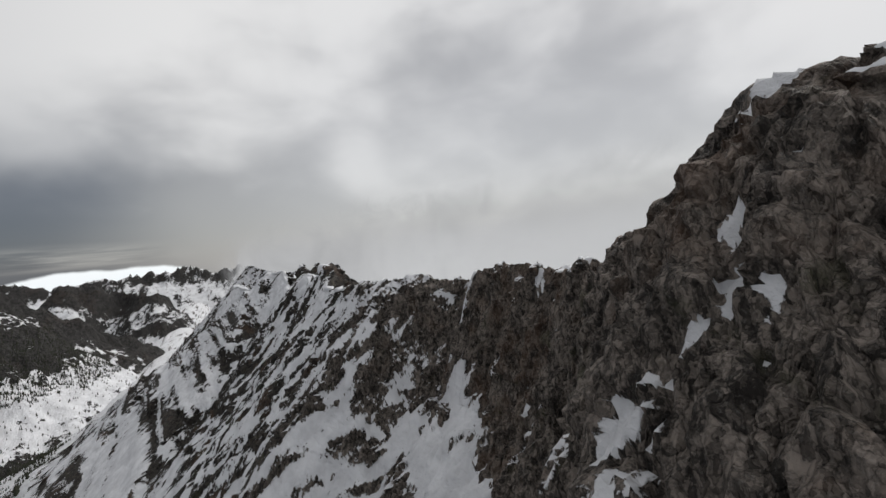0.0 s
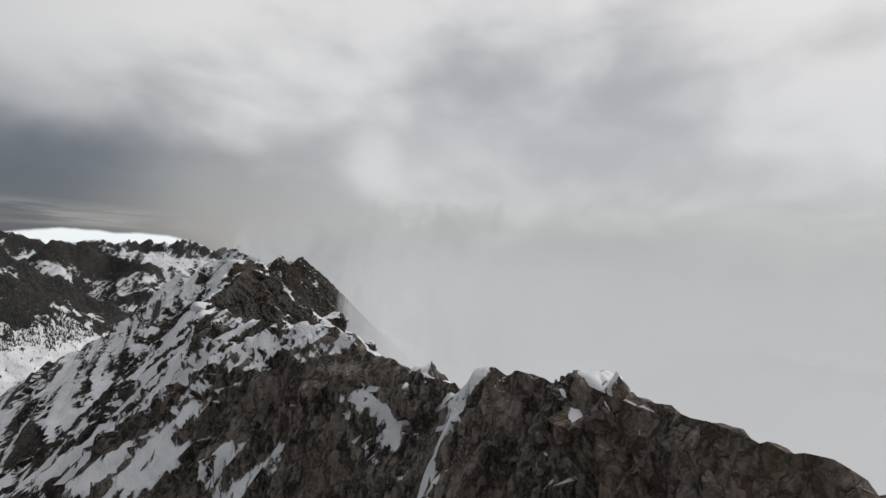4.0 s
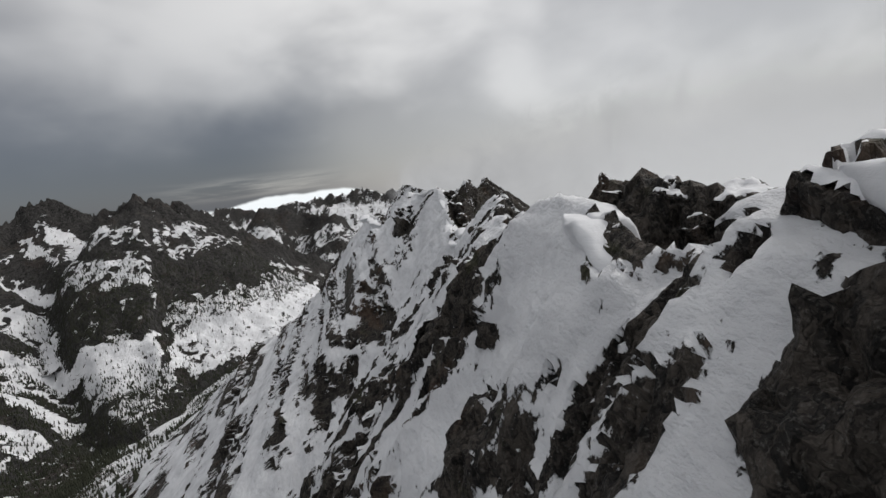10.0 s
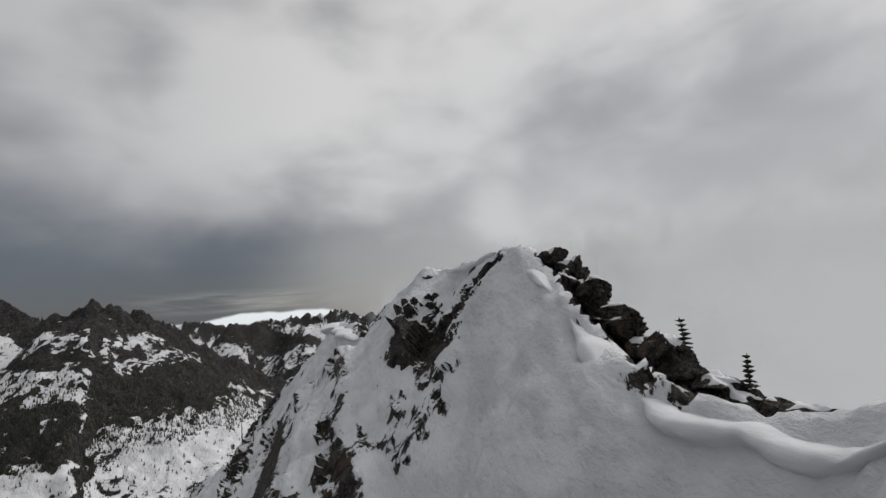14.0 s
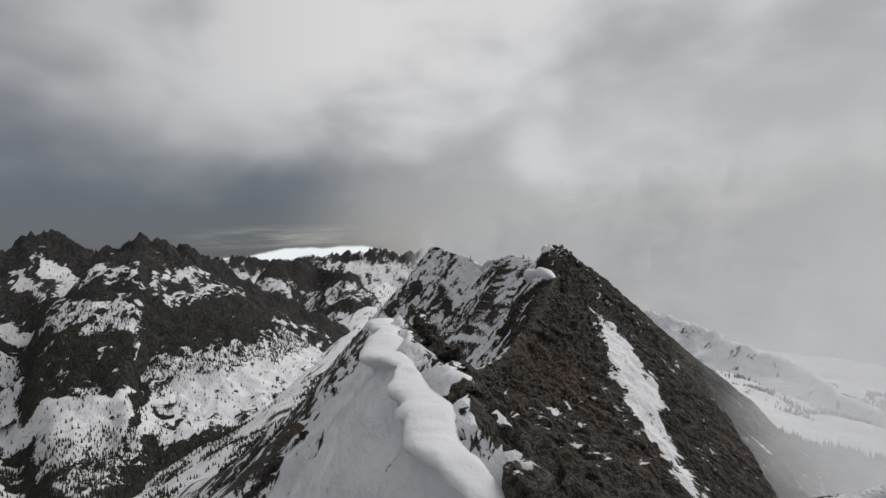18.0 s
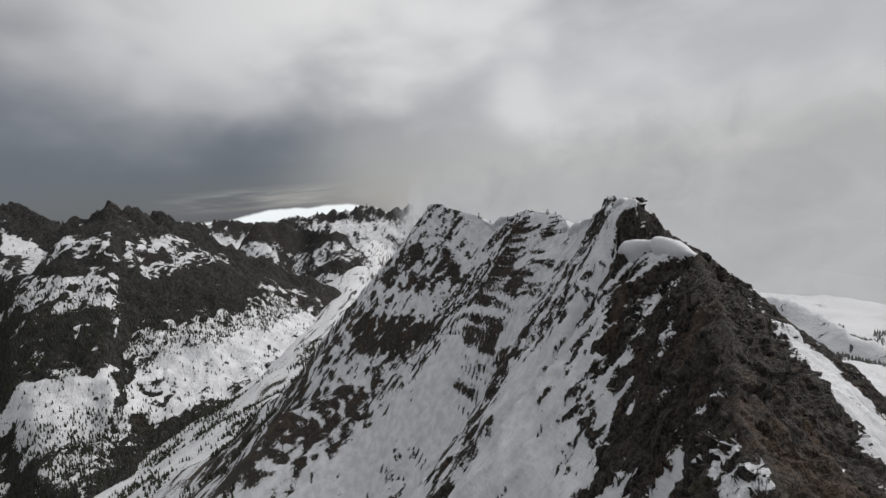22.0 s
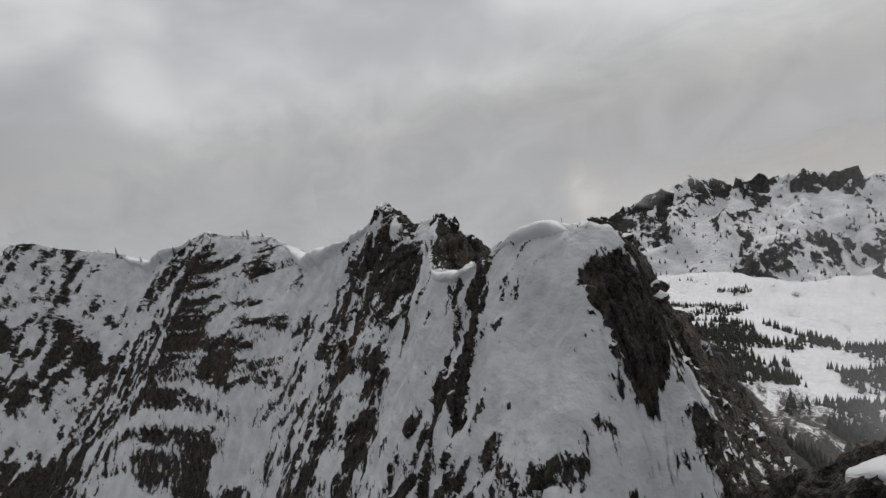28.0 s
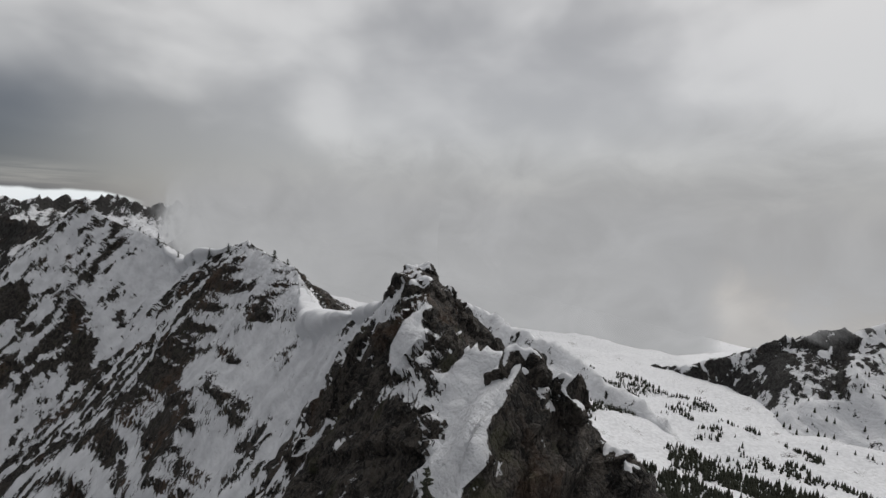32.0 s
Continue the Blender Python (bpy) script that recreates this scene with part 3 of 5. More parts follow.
COVER_PEAK = [
    (16.6, -3.4, 0.6, 0.7, 0, -0.6), (15.2, -3.6, 0.7, 0.5, 0, -0.6), (13.6, -3.2, 0.5, 0.4, 0, -0.5), (18, -2, 5, 2.2, 0, 0.4), (11, -8, 4, 4, 0, -0.16), (5, -1.8, 2.4, 2.2, 0, 0.45), (-0.5, -4.5, 4, 4, 0, 0.55), (7, -9, 5, 4, 0.2, -0.1), (19, -2.5, 5, 3, 0, 0.2),
    (45, -2.6, 18, 2.6, 0, 0.55), (38, -5.5, 2.5, 2.4, 0, -0.3), (101, -3, 14, 6, 0, -0.55), (115, -4.5, 9, 6, 0, -0.5), (112, -0.5, 12, 2.2, 0, -0.4), (111, -12, 6, 4, 0, -0.2), (112.6, -9.6, 0.6, 0.7, 0, 1.1), (122, -27, 24, 9, 0.1, 0.45), (150, -30, 30, 8, 0, 0.25),
    (153.8, -3.4, 2.0, 2.6, 0, -0.85), (155.6, -0.9, 1.6, 0.9, 0, 0.5), (145.5, -1, 2.6, 2.0, 0, -0.3), (150.6, -7.2, 1.8, 2.4, 0, 0.5), (146.6, -3.8, 1.5, 1.7, 0, 0.6), (50, -7, 14, 5, 0, 0.25), (152, -20, 7, 16, 0, 0.08), (119, -8, 9, 6, 0, -0.02), (126, -16, 12, 12, 0, 0.12), (152, -9, 7, 7, 0, 0.2), (144, -7, 2.4, 2.6, 0, -0.25), (150, -10.5, 1.4, 3, 0, -0.5), (149.4, -6.2, 1.6, 1.8, 0, 0.6), (141.6, -2, 1.8, 5, 0, -0.6)]
COVER_NORTH = [
    (170.5, -6, 0.9, 8, 0.15, -0.7), (174.6, -11, 0.9, 5, 0.1, -0.5), (161.5, -6, 6, 9, 0, 0.4), (180, -7, 5, 7, 0, 0.45), (192.5, -1.2, 2.2, 1.0, 0, 0.8), (190, -7, 3, 2.4, 0, -0.45), (198, -6, 5, 4, 0, -0.4), (205, -16, 2.4, 18, 0, -0.42), (195, -22, 1.6, 9, 0, -0.4), (187, -16, 4, 8, 0, 0.3),
    (202, -1.5, 1.6, 0.9, 0, 0.7), (209, -3, 1.2, 1.6, 0, 0.6), (214, -14, 3, 16, 0, 0.2), (232, -6, 10, 5, 0, 0.5), (222, -14, 5, 6, 0, -0.12), (243, -16, 6, 12, 0, 0.25), (256, -24, 8, 20, 0, 0.2), (266, -12, 6, 10, 0, -0.25), (304, -9, 12, 6, 0, -0.42), (280, -9, 6, 5, 0, 0.25),
    (316, -28, 11, 6, 0, -0.28), (300, -36, 12, 8, 0, -0.1), (284, -37, 7, 6, 0, 0.3), (303, -46, 5, 9, 0, 0.4), (296, -60, 9, 14, 0, 0.5), (303, -92, 12, 26, 0, 0.55), (334, -6, 7, 5, 0, 0.5), (330, -17, 10, 4, 0, 0.3), (342, -24, 9, 4, 0, -0.2), (347, -5, 8, 5, 0, 0.35), (366, -10, 10, 6, 0, 0.25), (371, -24, 10, 6, 0, -0.4), (378, -36, 8, 5, 0, -0.3),
    (352, -34, 8, 4, 0, -0.35), (352, -44, 14, 5, 0, 0.3), (336, -54, 14, 8, 0, -0.55), (358, -62, 14, 9, 0, -0.5), (334, -100, 14, 14, 0, -0.5), (378, -108, 20, 12, 0, -0.45), (350, -80, 10, 5, 0, 0.2), (340, -140, 16, 20, 0, -0.45), (430, -176, 30, 26, 0, -0.3), (330, -172, 12, 15, 0, -0.4), (470, -150, 60, 110, 0, -0.16)]


def turned_face(x, y):
    """Run along the faces where the ridge swings round, and how far a place belongs to them."""
    w = step(y, 305, 335)
    return (1 - w) * (0.85 * x + 0.3 * y) + w * (0.87 * y - 0.5 * x), np.maximum(step(y, 222, 252), 0.65 * np.exp(-((y - 197) / 9.0) ** 4))


def snow_cover(x, y, u, z):
    """How far snow (over 0.5) or rock (under 0.5) shows at each point of the ridge."""
    d = np.abs(u)
    sway = y + 2.2 * fbm(y / 11, u / 14, 3, 61)
    # patches along the fall line, larger further down
    coarse, far = step(d, 22, 60), step(d, 110, 220)
    streak = (1 - coarse) * fbm(sway / 2.6 + 0.25 * u, u / 3.6, 5, 71, 0.6) + coarse * (1 - far) * fbm(sway / 4.2 + 0.15 * u, u / 6.4, 6, 74, 0.62) + far * fbm(sway / 9 + 0.06 * u, u / 13, 6, 76, 0.62)
    streak = 1.15 * streak + 0.6 * fbm(y / 13, u / 16, 3, 77)
    spur = spur_share(x, y, z)
    streak = streak * (1 - spur) + spur * (fbm(x / 5.0, z / 5.0, 5, 72, 0.6) + 0.6 * fbm(x / 22, z / 16, 3, 78))
    turned, bend = turned_face(x, y)
    bend = bend * (1 - spur)
    streak = streak * (1 - bend) + bend * (fbm(turned / 4.6 + 0.1 * z, z / 6.5, 5, 73, 0.6) + 0.6 * fbm(turned / 20, z / 14, 3, 79))
    snow = np.where(u < 0, 0.58 + (0.40 + 0.05 * step(y, 165, 200)) * streak, 0.27 + 0.27 * streak)
    for i, (py, pu, ry, ru, slant, amount) in enumerate(COVER_SOUTH + COVER_EAST + COVER_WEST + COVER_PEAK + COVER_NORTH):
        sel = (np.abs(y - py) < 2.2 * ry + 2) & (np.abs(u - pu) < 2.6 * ru + 2 * abs(slant) * ry + 3)
        a, b, small = y[sel], u[sel], min(ry, ru)
        # torn outlines; broad fields only sway the pattern under them
        pull, wave = 0.45 * small + 0.25, 0.8 * small + 0.9
        wy, wu = a + pull * fbm(a / wave, b / wave, 4, 81 + i, 0.6), b + pull * fbm(a / wave + 9, b / wave, 4, 85 + i, 0.6)
        e = ((wy - py) / ry) ** 2 + ((wu - pu - slant * (wy - py)) / ru) ** 2
        snow[sel] += amount * (1 - (0.4 if amount < 0 else 0.1) * step(np.float64(small), 2.2, 4.5)) * np.exp(-e * e * 0.7)
    snow = np.where(snow > 0.7, 0.7 + 0.45 * (snow - 0.7), snow)
    # open snow basin under the western flank, mixed forest slopes further down
    basin = step(-u, 95, 125) * (1 - step(-u, 230, 300)) * (1 - step(y, 40, 110))
    snow = snow + basin * (0.55 + 0.1 * fbm(x / 25, y / 25, 3, 88))
    bowl = np.exp(-((y - 262) / 26.0) ** 2) * step(-u, 46, 70) * (1 - step(-u, 110, 150))
    snow = snow + 0.4 * bowl
    low = step(d, 230, 330)
    dense = np.exp(-((x + 560) / 190) ** 4 - ((y - 480) / 250) ** 4) * step(fbm(x / 60, y / 60, 3, 93), -0.45, 0.1)
    return snow * (1 - low) + low * (0.62 + 0.2 * fbm(x / 26, y / 26, 4, 91) - 0.6 * dense)


def build_ground():
    ys = lines([(-192, -128, 0.2), (-128, -50, 0.26), (-50, -28, 0.13), (-28, 212, 0.26), (212, 300, 0.8), (300, 420, 1.2)])
    back, ahead = grown(192, 1800, 1.2, 1.09), grown(420, 4900, 3.0, 1.05)
    ys = np.concatenate([-np.array(back[:0:-1]), ys, np.array(ahead[1:])])
    us = lines([(-16, -7, 0.25), (-7, 3, 0.14), (3, 9, 0.26)])
    left, right = grown(16, 3300, 0.29, 1.031), grown(9, 3300, 0.3, 1.038)
    us = np.concatenate([-np.array(left[:0:-1]), us, np.array(right[1:])])
    u, y = np.meshgrid(us, ys)
    x = curve([(k[0], k[1]) for k in CREST], y) + u
    z, uu, zc = ridge_height(x, y)
    d = np.abs(uu)
    snow = snow_cover(x, y, uu, z)
    near = np.exp(-(d / 150) ** 2)
    # length down the slope, so that blocks keep their size on steep ground
    mid = int(np.argmin(np.abs(us)))
    run = np.concatenate([np.zeros((len(ys), 1)), np.cumsum(np.hypot(np.diff(x, axis=1), np.diff(z, axis=1)), axis=1)], axis=1)
    run = run - run[:, mid:mid + 1]
    # ribs and gullies down the fall line
    rib = ridged(y / 7.5 + 0.6 * fbm(y / 16, uu / 14, 3, 5), uu / 15.0, 4, 21)
    spur = spur_share(x, y, z)
    rib = rib * (1 - spur) + spur * ridged(x / 9 + 0.3 * fbm(x / 20, z / 20, 2, 6), z / 40, 4, 22)
    turned, bend = turned_face(x, y)
    bend = bend * (1 - spur)
    rib = rib * (1 - bend) + bend * ridged(turned / 8 + 0.3 * fbm(turned / 20, z / 20, 2, 6), z / 40, 4, 23)
    z = z + np.clip(d / 5, 0.12, 1) * near * 0.85 * (rib - 0.5)
    z = z + 8 * fbm(x / 90, y / 90, 4, 55) * step(d, 25, 120)
    snow = snow + 0.10 * (0.55 - rib) * near * step(d, 1, 6)
    bare = 1 - step(snow + 0.1 * fbm(y / 1.3, run / 1.8, 3, 57), 0.40, 0.58)
    # broken rock stands proud of the snow in blocks
    wy, wr = y + 0.35 * fbm(y / 1.6, run / 1.6, 3, 31), run + 0.35 * fbm(y / 1.6 + 7, run / 1.6, 3, 32)
    hop = 1.6 * fbm(y / 5.0, run / 9.0, 3, 37)
    large, gap = blocks((wy + hop) / 2.4, (wr + 2 * hop) / 6.0, 33)
    small, crack = blocks(wy / 0.95, wr / 2.0, 34)
    bits, chip = blocks(wy / 0.42, wr / 0.7, 36)
    tight = (1 - step(d, 22, 60)) * (1 - step(y, 205, 240))
    out = 0.32 * large * tight + tight * (0.22 * small - 0.12 * np.exp(-crack / 0.1) + 0.1 * bits) - 0.35 * tight * np.exp(-gap / 0.08) + 0.5 * (ridged(y / 4.1, run / 5.5, 4, 39, 0.55) - 0.4)
    out = out * (1 - bend) + bend * (0.5 * blocks(turned / 3.2, z / 5.5, 38)[0] + 0.4 * blocks(turned / 1.2, z / 1.9, 40)[0] + 0.16 * blocks(turned / 0.5, z / 0.8, 41)[0])
    out = out * (1 - spur) + spur * 1.2 * blocks(x / 4.0, z / 8.0, 35)[0]
    out = out * (1 + 0.15 * (1 - step(y, -125, -105)))
    out = bare * near * (0.15 * step(d, 0.3, 2) + out * (0.25 + 0.75 * step(d, -0.3, 1.6)))
    # wind-packed drifts
    out = out + (1 - bare) * near * (0.22 + 0.34 * fbm(x / 2.6, y / 3.4, 4, 47, 0.55) + 0.35 * fbm(x / 8, y / 8, 2, 49) + 0.1 * tight * ridged(x / 1.3, y / 1.9 + 0.3 * x, 3, 48))
    px, py, pz = [(np.gradient(a, axis=1), np.gradient(a, axis=0)) for a in (x, y, z)]
    nx, ny, nz = py[0] * pz[1] - pz[0] * py[1], pz[0] * px[1] - px[0] * pz[1], px[0] * py[1] - py[0] * px[1]
    size = np.sqrt(nx * nx + ny * ny + nz * nz) * np.sign(nz)
    ob = sheet("ground", x + out * nx / size, y + out * ny / size, z + out * nz / size, snow, RIDGE, bare)
    tagged(ob, "rocky alpine ridge under patchy spring snow", "mountain ridge", kind="structure")
    return ob


ground = build_ground()


def line_frame(x, y, line):
    """Nearest place along a line of summits: run along it, distance from it, side, and the line's height there."""
    best = np.full(x.shape, 1e9)
    along, side, top = np.zeros(x.shape), np.zeros(x.shape), np.zeros(x.shape)
    run = 0.0
    for (ax, ay, az), (bx, by, bz) in zip(line, line[1:]):
        ex, ey = bx - ax, by - ay
        n = math.hypot(ex, ey)
        t = np.clip(((x - ax) * ex + (y - ay) * ey) / (n * n), 0, 1)
        d = np.hypot(x - ax - t * ex, y - ay - t * ey)
        nearer = d < best
        best = np.where(nearer, d, best)
        along = np.where(nearer, run + t * n, along)
        side = np.where(nearer, ((x - ax) * ey - (y - ay) * ex) / n, side)
        top = np.where(nearer, az + t * (bz - az), top)
        run += n
    return along, best, side, top


RANGES = []


def far_range(name, line, reach, cell, fall, seed, label, cover=0.56, crag=14.0, rib=20.0, scale=1.0, crag_snow=0.36, woods=(900, 1000), thick=(-2, -1), dark=0.0):
    """A mountain range along a line of summits, as a sheet of its own."""
    pts = np.array(line, float)
    lo, hi = pts[:, :2].min(0) - reach, pts[:, :2].max(0) + reach
    x, y = np.meshgrid(np.arange(lo[0], hi[0], cell), np.arange(lo[1], hi[1], cell))
    wx, wy = x + 16 * scale * fbm(x / 90 / scale, y / 90 / scale, 3, seed + 5), y + 16 * scale * fbm(x / 90 / scale + 9, y / 90 / scale, 3, seed + 6)
    along, d, side, top = line_frame(wx, wy, line)
    drop = np.interp(d, [v * scale for v in (0, 25, 60, 140, 260, 420, 620)], [v * fall * scale for v in (0, 34, 66, 132, 228, 345, 420)])
    z = top - drop
    tops = np.exp(-d / (70 * scale))
    z = z + crag * ((ridged(along / 64 / scale, d / 80 / scale, 4, seed, 0.55) - 0.55) * (0.25 + step(grad_noise(along / 120 / scale, d / 300, seed + 17), -0.2, 0.5)) + 1.1 * fbm(along / 130 / scale, d / 200 / scale, 2, seed + 19)) * tops
    ribs = ridged(along / 95 / scale + 0.2 * fbm(x / 80, y / 80, 2, seed + 8), d / 420 / scale, 4, seed + 3)
    z = z + rib * (ribs - 0.6) * step(d, 8 * scale, 120 * scale) * (1 - 0.6 * step(d, 250 * scale, 420 * scale))
    large, gap = blocks(along / 34 / scale + 0.3 * fbm(x / 30 / scale, y / 30 / scale, 2, seed + 21), d / 48 / scale, seed + 22)
    small, crack = blocks(x / 14 / scale, y / 14 / scale + z / 40 / scale, seed + 23)
    broken = step(0.55 * fbm(along / 70 / scale, d / 130 / scale, 3, seed + 24) + 1.7 * tops, 0.5, 1.0)
    z = z + scale * broken * (0.42 * crag * large * (0.35 + tops) + 2.6 * small) + 3.0 * scale * (ridged(x / 19 / scale, y / 19 / scale + z / 25 / scale, 4, seed + 4) - 0.4)
    # soften the creases where two stretches of the line meet
    jump = (np.hypot(*np.gradient(along, cell)) > 2.2).astype(float)
    soft = z.copy()
    for _ in range(26):
        for a in (soft, jump):
            a[1:-1, 1:-1] = 0.2 * (a[1:-1, 1:-1] + a[:-2, 1:-1] + a[2:, 1:-1] + a[1:-1, :-2] + a[1:-1, 2:])
    jump = np.clip(6 * jump, 0, 1)
    z = z * (1 - jump) + soft * jump
    gy, gx = np.gradient(z, cell)
    steep = np.hypot(gx, gy)
    runs = np.abs(fbm(along / 80 / scale + 0.14 * fbm(d / 70, along / 60, 3, seed + 27), d / 900 / scale, 2, seed + 26))
    fan = step(d, 120 * scale, 330 * scale)
    chute = (1 - step(runs, 0.04 + 0.07 * fan, 0.09 + 0.1 * fan)) * (1 - step(d, 360 * scale, 430 * scale))
    grove = step(d, *woods) * (1 - chute) * step(0.8 * fbm(x / 45, y / 45, 3, seed + 28) + 2.2 * step(d, woods[0], woods[1]), 0.0, 0.9)
    thickest = step(along, *thick)
    grove = grove * (0.75 - 0.2 * thickest + (0.1 + 0.45 * thickest) * step(d, 0.5 * woods[1], 1.25 * woods[1]))
    streak = fbm(along / 17 / scale, d / 40 / scale, 5, seed + 11, 0.6) + 0.6 * fbm(x / 60 / scale, y / 60 / scale, 4, seed + 13)
    mass = step(1.15 * fbm(along / 42 + 0.4 * fbm(x / 25, y / 25, 3, seed + 33), d / 120, 5, seed + 31, 0.6) + (0.4 if dark > 0.5 else 0.0) * np.exp(-d / (70 * scale)) - (0.05 + 0.4 * thickest) * step(d, 160, 330), -0.04, 0.11)
    snow = cover + 0.06 + (0.26 - 0.2 * dark) * streak - 0.22 * (steep - 0.85) - crag_snow * broken + dark * (0.22 - mass) - 0.12 * step(ribs, 0.75, 1.25) * np.exp(-d / (170 * scale))
    snow = snow + 0.3 * chute * step(d, 40 * scale, 140 * scale) - 0.06 * grove - 0.45 * step(grove, 0.7, 0.95)
    ob = sheet(name, x, y, z, snow, FAR_ROCK)
    tagged(ob, label, "mountain", kind="structure")
    RANGES.append((lo, cell, z, d, grove * (0.08 + 0.92 * (side < 0))))
    return ob


far_range("mountain_west", [(-470, 1150, 36), (-520, 1133, 72), (-580, 1165, 42), (-650, 1180, 18), (-685, 1166, 52), (-728, 1150, 78), (-756, 1132, 56), (-785, 1102, 24), (-810, 1066, 18), (-850, 960, -2), (-880, 820, 6), (-900, 700, 26), (-930, 570, 48), (-960, 400, 86), (-990, 150, 96), (-1020, -150, 80)],
          520, 4.5, 1.0, 100, "craggy dark rock range across the valley, streaked with snow", woods=(60, 330), thick=(350, 700), dark=0.56)
far_range("mountain_spur", [(-500, 1140, 45), (-462, 1160, 34), (-400, 1185, 0), (-340, 1210, -42), (-280, 1240, -85), (-220, 1275, -125), (-150, 1320, -175), (-80, 1380, -230)],
          330, 6.0, 1.0, 140, "snow-patched rock spur running down into the valley", cover=0.5, woods=(60, 400), thick=(0, 1500), dark=0.4)
far_range("mountain_far", [(-1900, 3300, 20), (-1500, 3500, 12), (-1000, 3650, 8), (-800, 3690, -34), (-650, 3700, -20), (-420, 3740, 0), (-150, 3780, 4), (0, 3800, 26), (120, 3780, 14), (260, 3740, -4), (600, 3650, -10), (1000, 3600, -10)],
          700, 16.0, 1.0, 180, "distant snowy range under low cloud", scale=1.9, crag=16, cover=0.58, crag_snow=0.12)
far_range("mountain_tower", [(-450, 2080, -12), (-370, 2120, -14), (-300, 2160, -50), (-240, 2100, -80), (-150, 2020, -62), (-120, 2050, -72), (-90, 2090, -140), (-60, 2140, -190)],
          280, 7.0, 1.25, 220, "dark rock towers above the upper valley", crag=14, cover=0.46)
far_range("mountain_east", [(830, 800, -300), (880, 720, -296), (912, 620, -252), (962, 525, -206), (978, 455, -160), (1018, 386, -138), (1024, 300, -146), (1030, 200, -146), (1040, 110, -152), (1060, 20, -175), (1090, -60, -230)],
          440, 5.0, 0.66, 260, "sunlit snowy mountain across the eastern valley", cover=0.66, crag=12, rib=30, crag_snow=0.05, woods=(150, 320), dark=0.42)
far_range("mountain_east_spur", [(580, 1000, -150), (600, 822, -172), (611, 643, -198), (580, 520, -212), (540, 400, -240)],
          260, 7.0, 0.7, 300, "smooth snow shoulder above the eastern valley", cover=0.85, crag=3, rib=8, crag_snow=0.05, woods=(60, 260))


# ---- cloud hanging on the eastern side ----
def cloud_material(name, lo_z, hi_z, top_lo, top_hi, size, most, pale):
    """Grey cloud with torn edges, thinning out upwards and downwards; its daylight is put in as emission."""
    m, t, bsdf = material(name)
    out = next(n for n in t.nodes if n.type == "OUTPUT_MATERIAL")
    geo = t.nodes.new("ShaderNodeNewGeometry")
    sep = t.nodes.new("ShaderNodeSeparateXYZ")
    t.links.new(geo.outputs["Position"], sep.inputs[0])
    torn = noise_node(t, place_vector(t, (1 / size, 1 / size, 1.6 / size)), 1.0, 6.0, 0.55, 0.6)
    wave = math_node(t, "MULTIPLY", math_node(t, "SUBTRACT", torn, 0.5), (hi_z - lo_z) * 2.2)
    height = math_node(t, "ADD", sep.outputs[2], wave)
    att = t.nodes.new("ShaderNodeAttribute")
    att.attribute_name = "snow"
    body = math_node(t, "MULTIPLY", smooth_node(t, height, lo_z, hi_z), math_node(t, "SUBTRACT", 1.0, smooth_node(t, height, top_lo, top_hi)))
    edge = math_node(t, "ADD", att.outputs["Fac"], math_node(t, "MULTIPLY", math_node(t, "SUBTRACT", torn, 0.5), 1.2))
    body = math_node(t, "MULTIPLY", body, math_node(t, "MULTIPLY", math_node(t, "MULTIPLY", smooth_node(t, edge, 0.0, 0.9), smooth_node(t, att.outputs["Fac"], 0.0, 0.5)), most))
    # the cloud glows by itself in place of scattered daylight, brighter by pale
    glow = t.nodes.new("ShaderNodeEmission")
    glow.inputs["Color"].default_value = (0.97, 0.98, 1.0, 1)
    t.links.new(math_node(t, "ADD", math_node(t, "MULTIPLY", torn, 0.22), pale), glow.inputs["Strength"])
    clear = t.nodes.new("ShaderNodeBsdfTransparent")
    mix = t.nodes.new("ShaderNodeMixShader")
    t.links.new(body, mix.inputs[0])
    t.links.new(clear.outputs[0], mix.inputs[1])
    t.links.new(glow.outputs[0], mix.inputs[2])
    t.links.new(mix.outputs[0], out.inputs["Surface"])
    return m


def cloud_bank(line, low, high, mat, bulge, label):
    """A curved bank of cloud along a line over the ground."""
    pts = np.array(line, float)
    run = np.concatenate([[0], np.cumsum(np.hypot(*np.diff(pts, axis=0).T))])
    s, h = np.meshgrid(np.linspace(0, run[-1], 220), np.linspace(0, 1, 60))
    # the bends of the line are rounded
    soft = np.hanning(63) / np.hanning(63).sum()
    x, y = [np.tile(np.convolve(np.pad(np.interp(s[0], run, pts[:, k]), 31, mode="edge"), soft, mode="valid"), (60, 1)) for k in (0, 1)]
    seed = int(abs(line[0][0] * 7)) % 997
    x = x + bulge * np.sin(h * np.pi) + bulge * 0.6 * fbm(s / (12 * abs(bulge)), h * (high - low) / (12 * abs(bulge)), 2, 401 + seed)
    z = low + (high - low) * h
    fade = step(s, 0, 0.16 * run[-1]) * (1 - step(s, 0.7 * run[-1], run[-1]))
    ob = sheet("cloud_bank", x, y, z, fade, mat)
    ob.visible_shadow = False
    tagged(ob, label, "cloud", kind="stuff")
    return ob


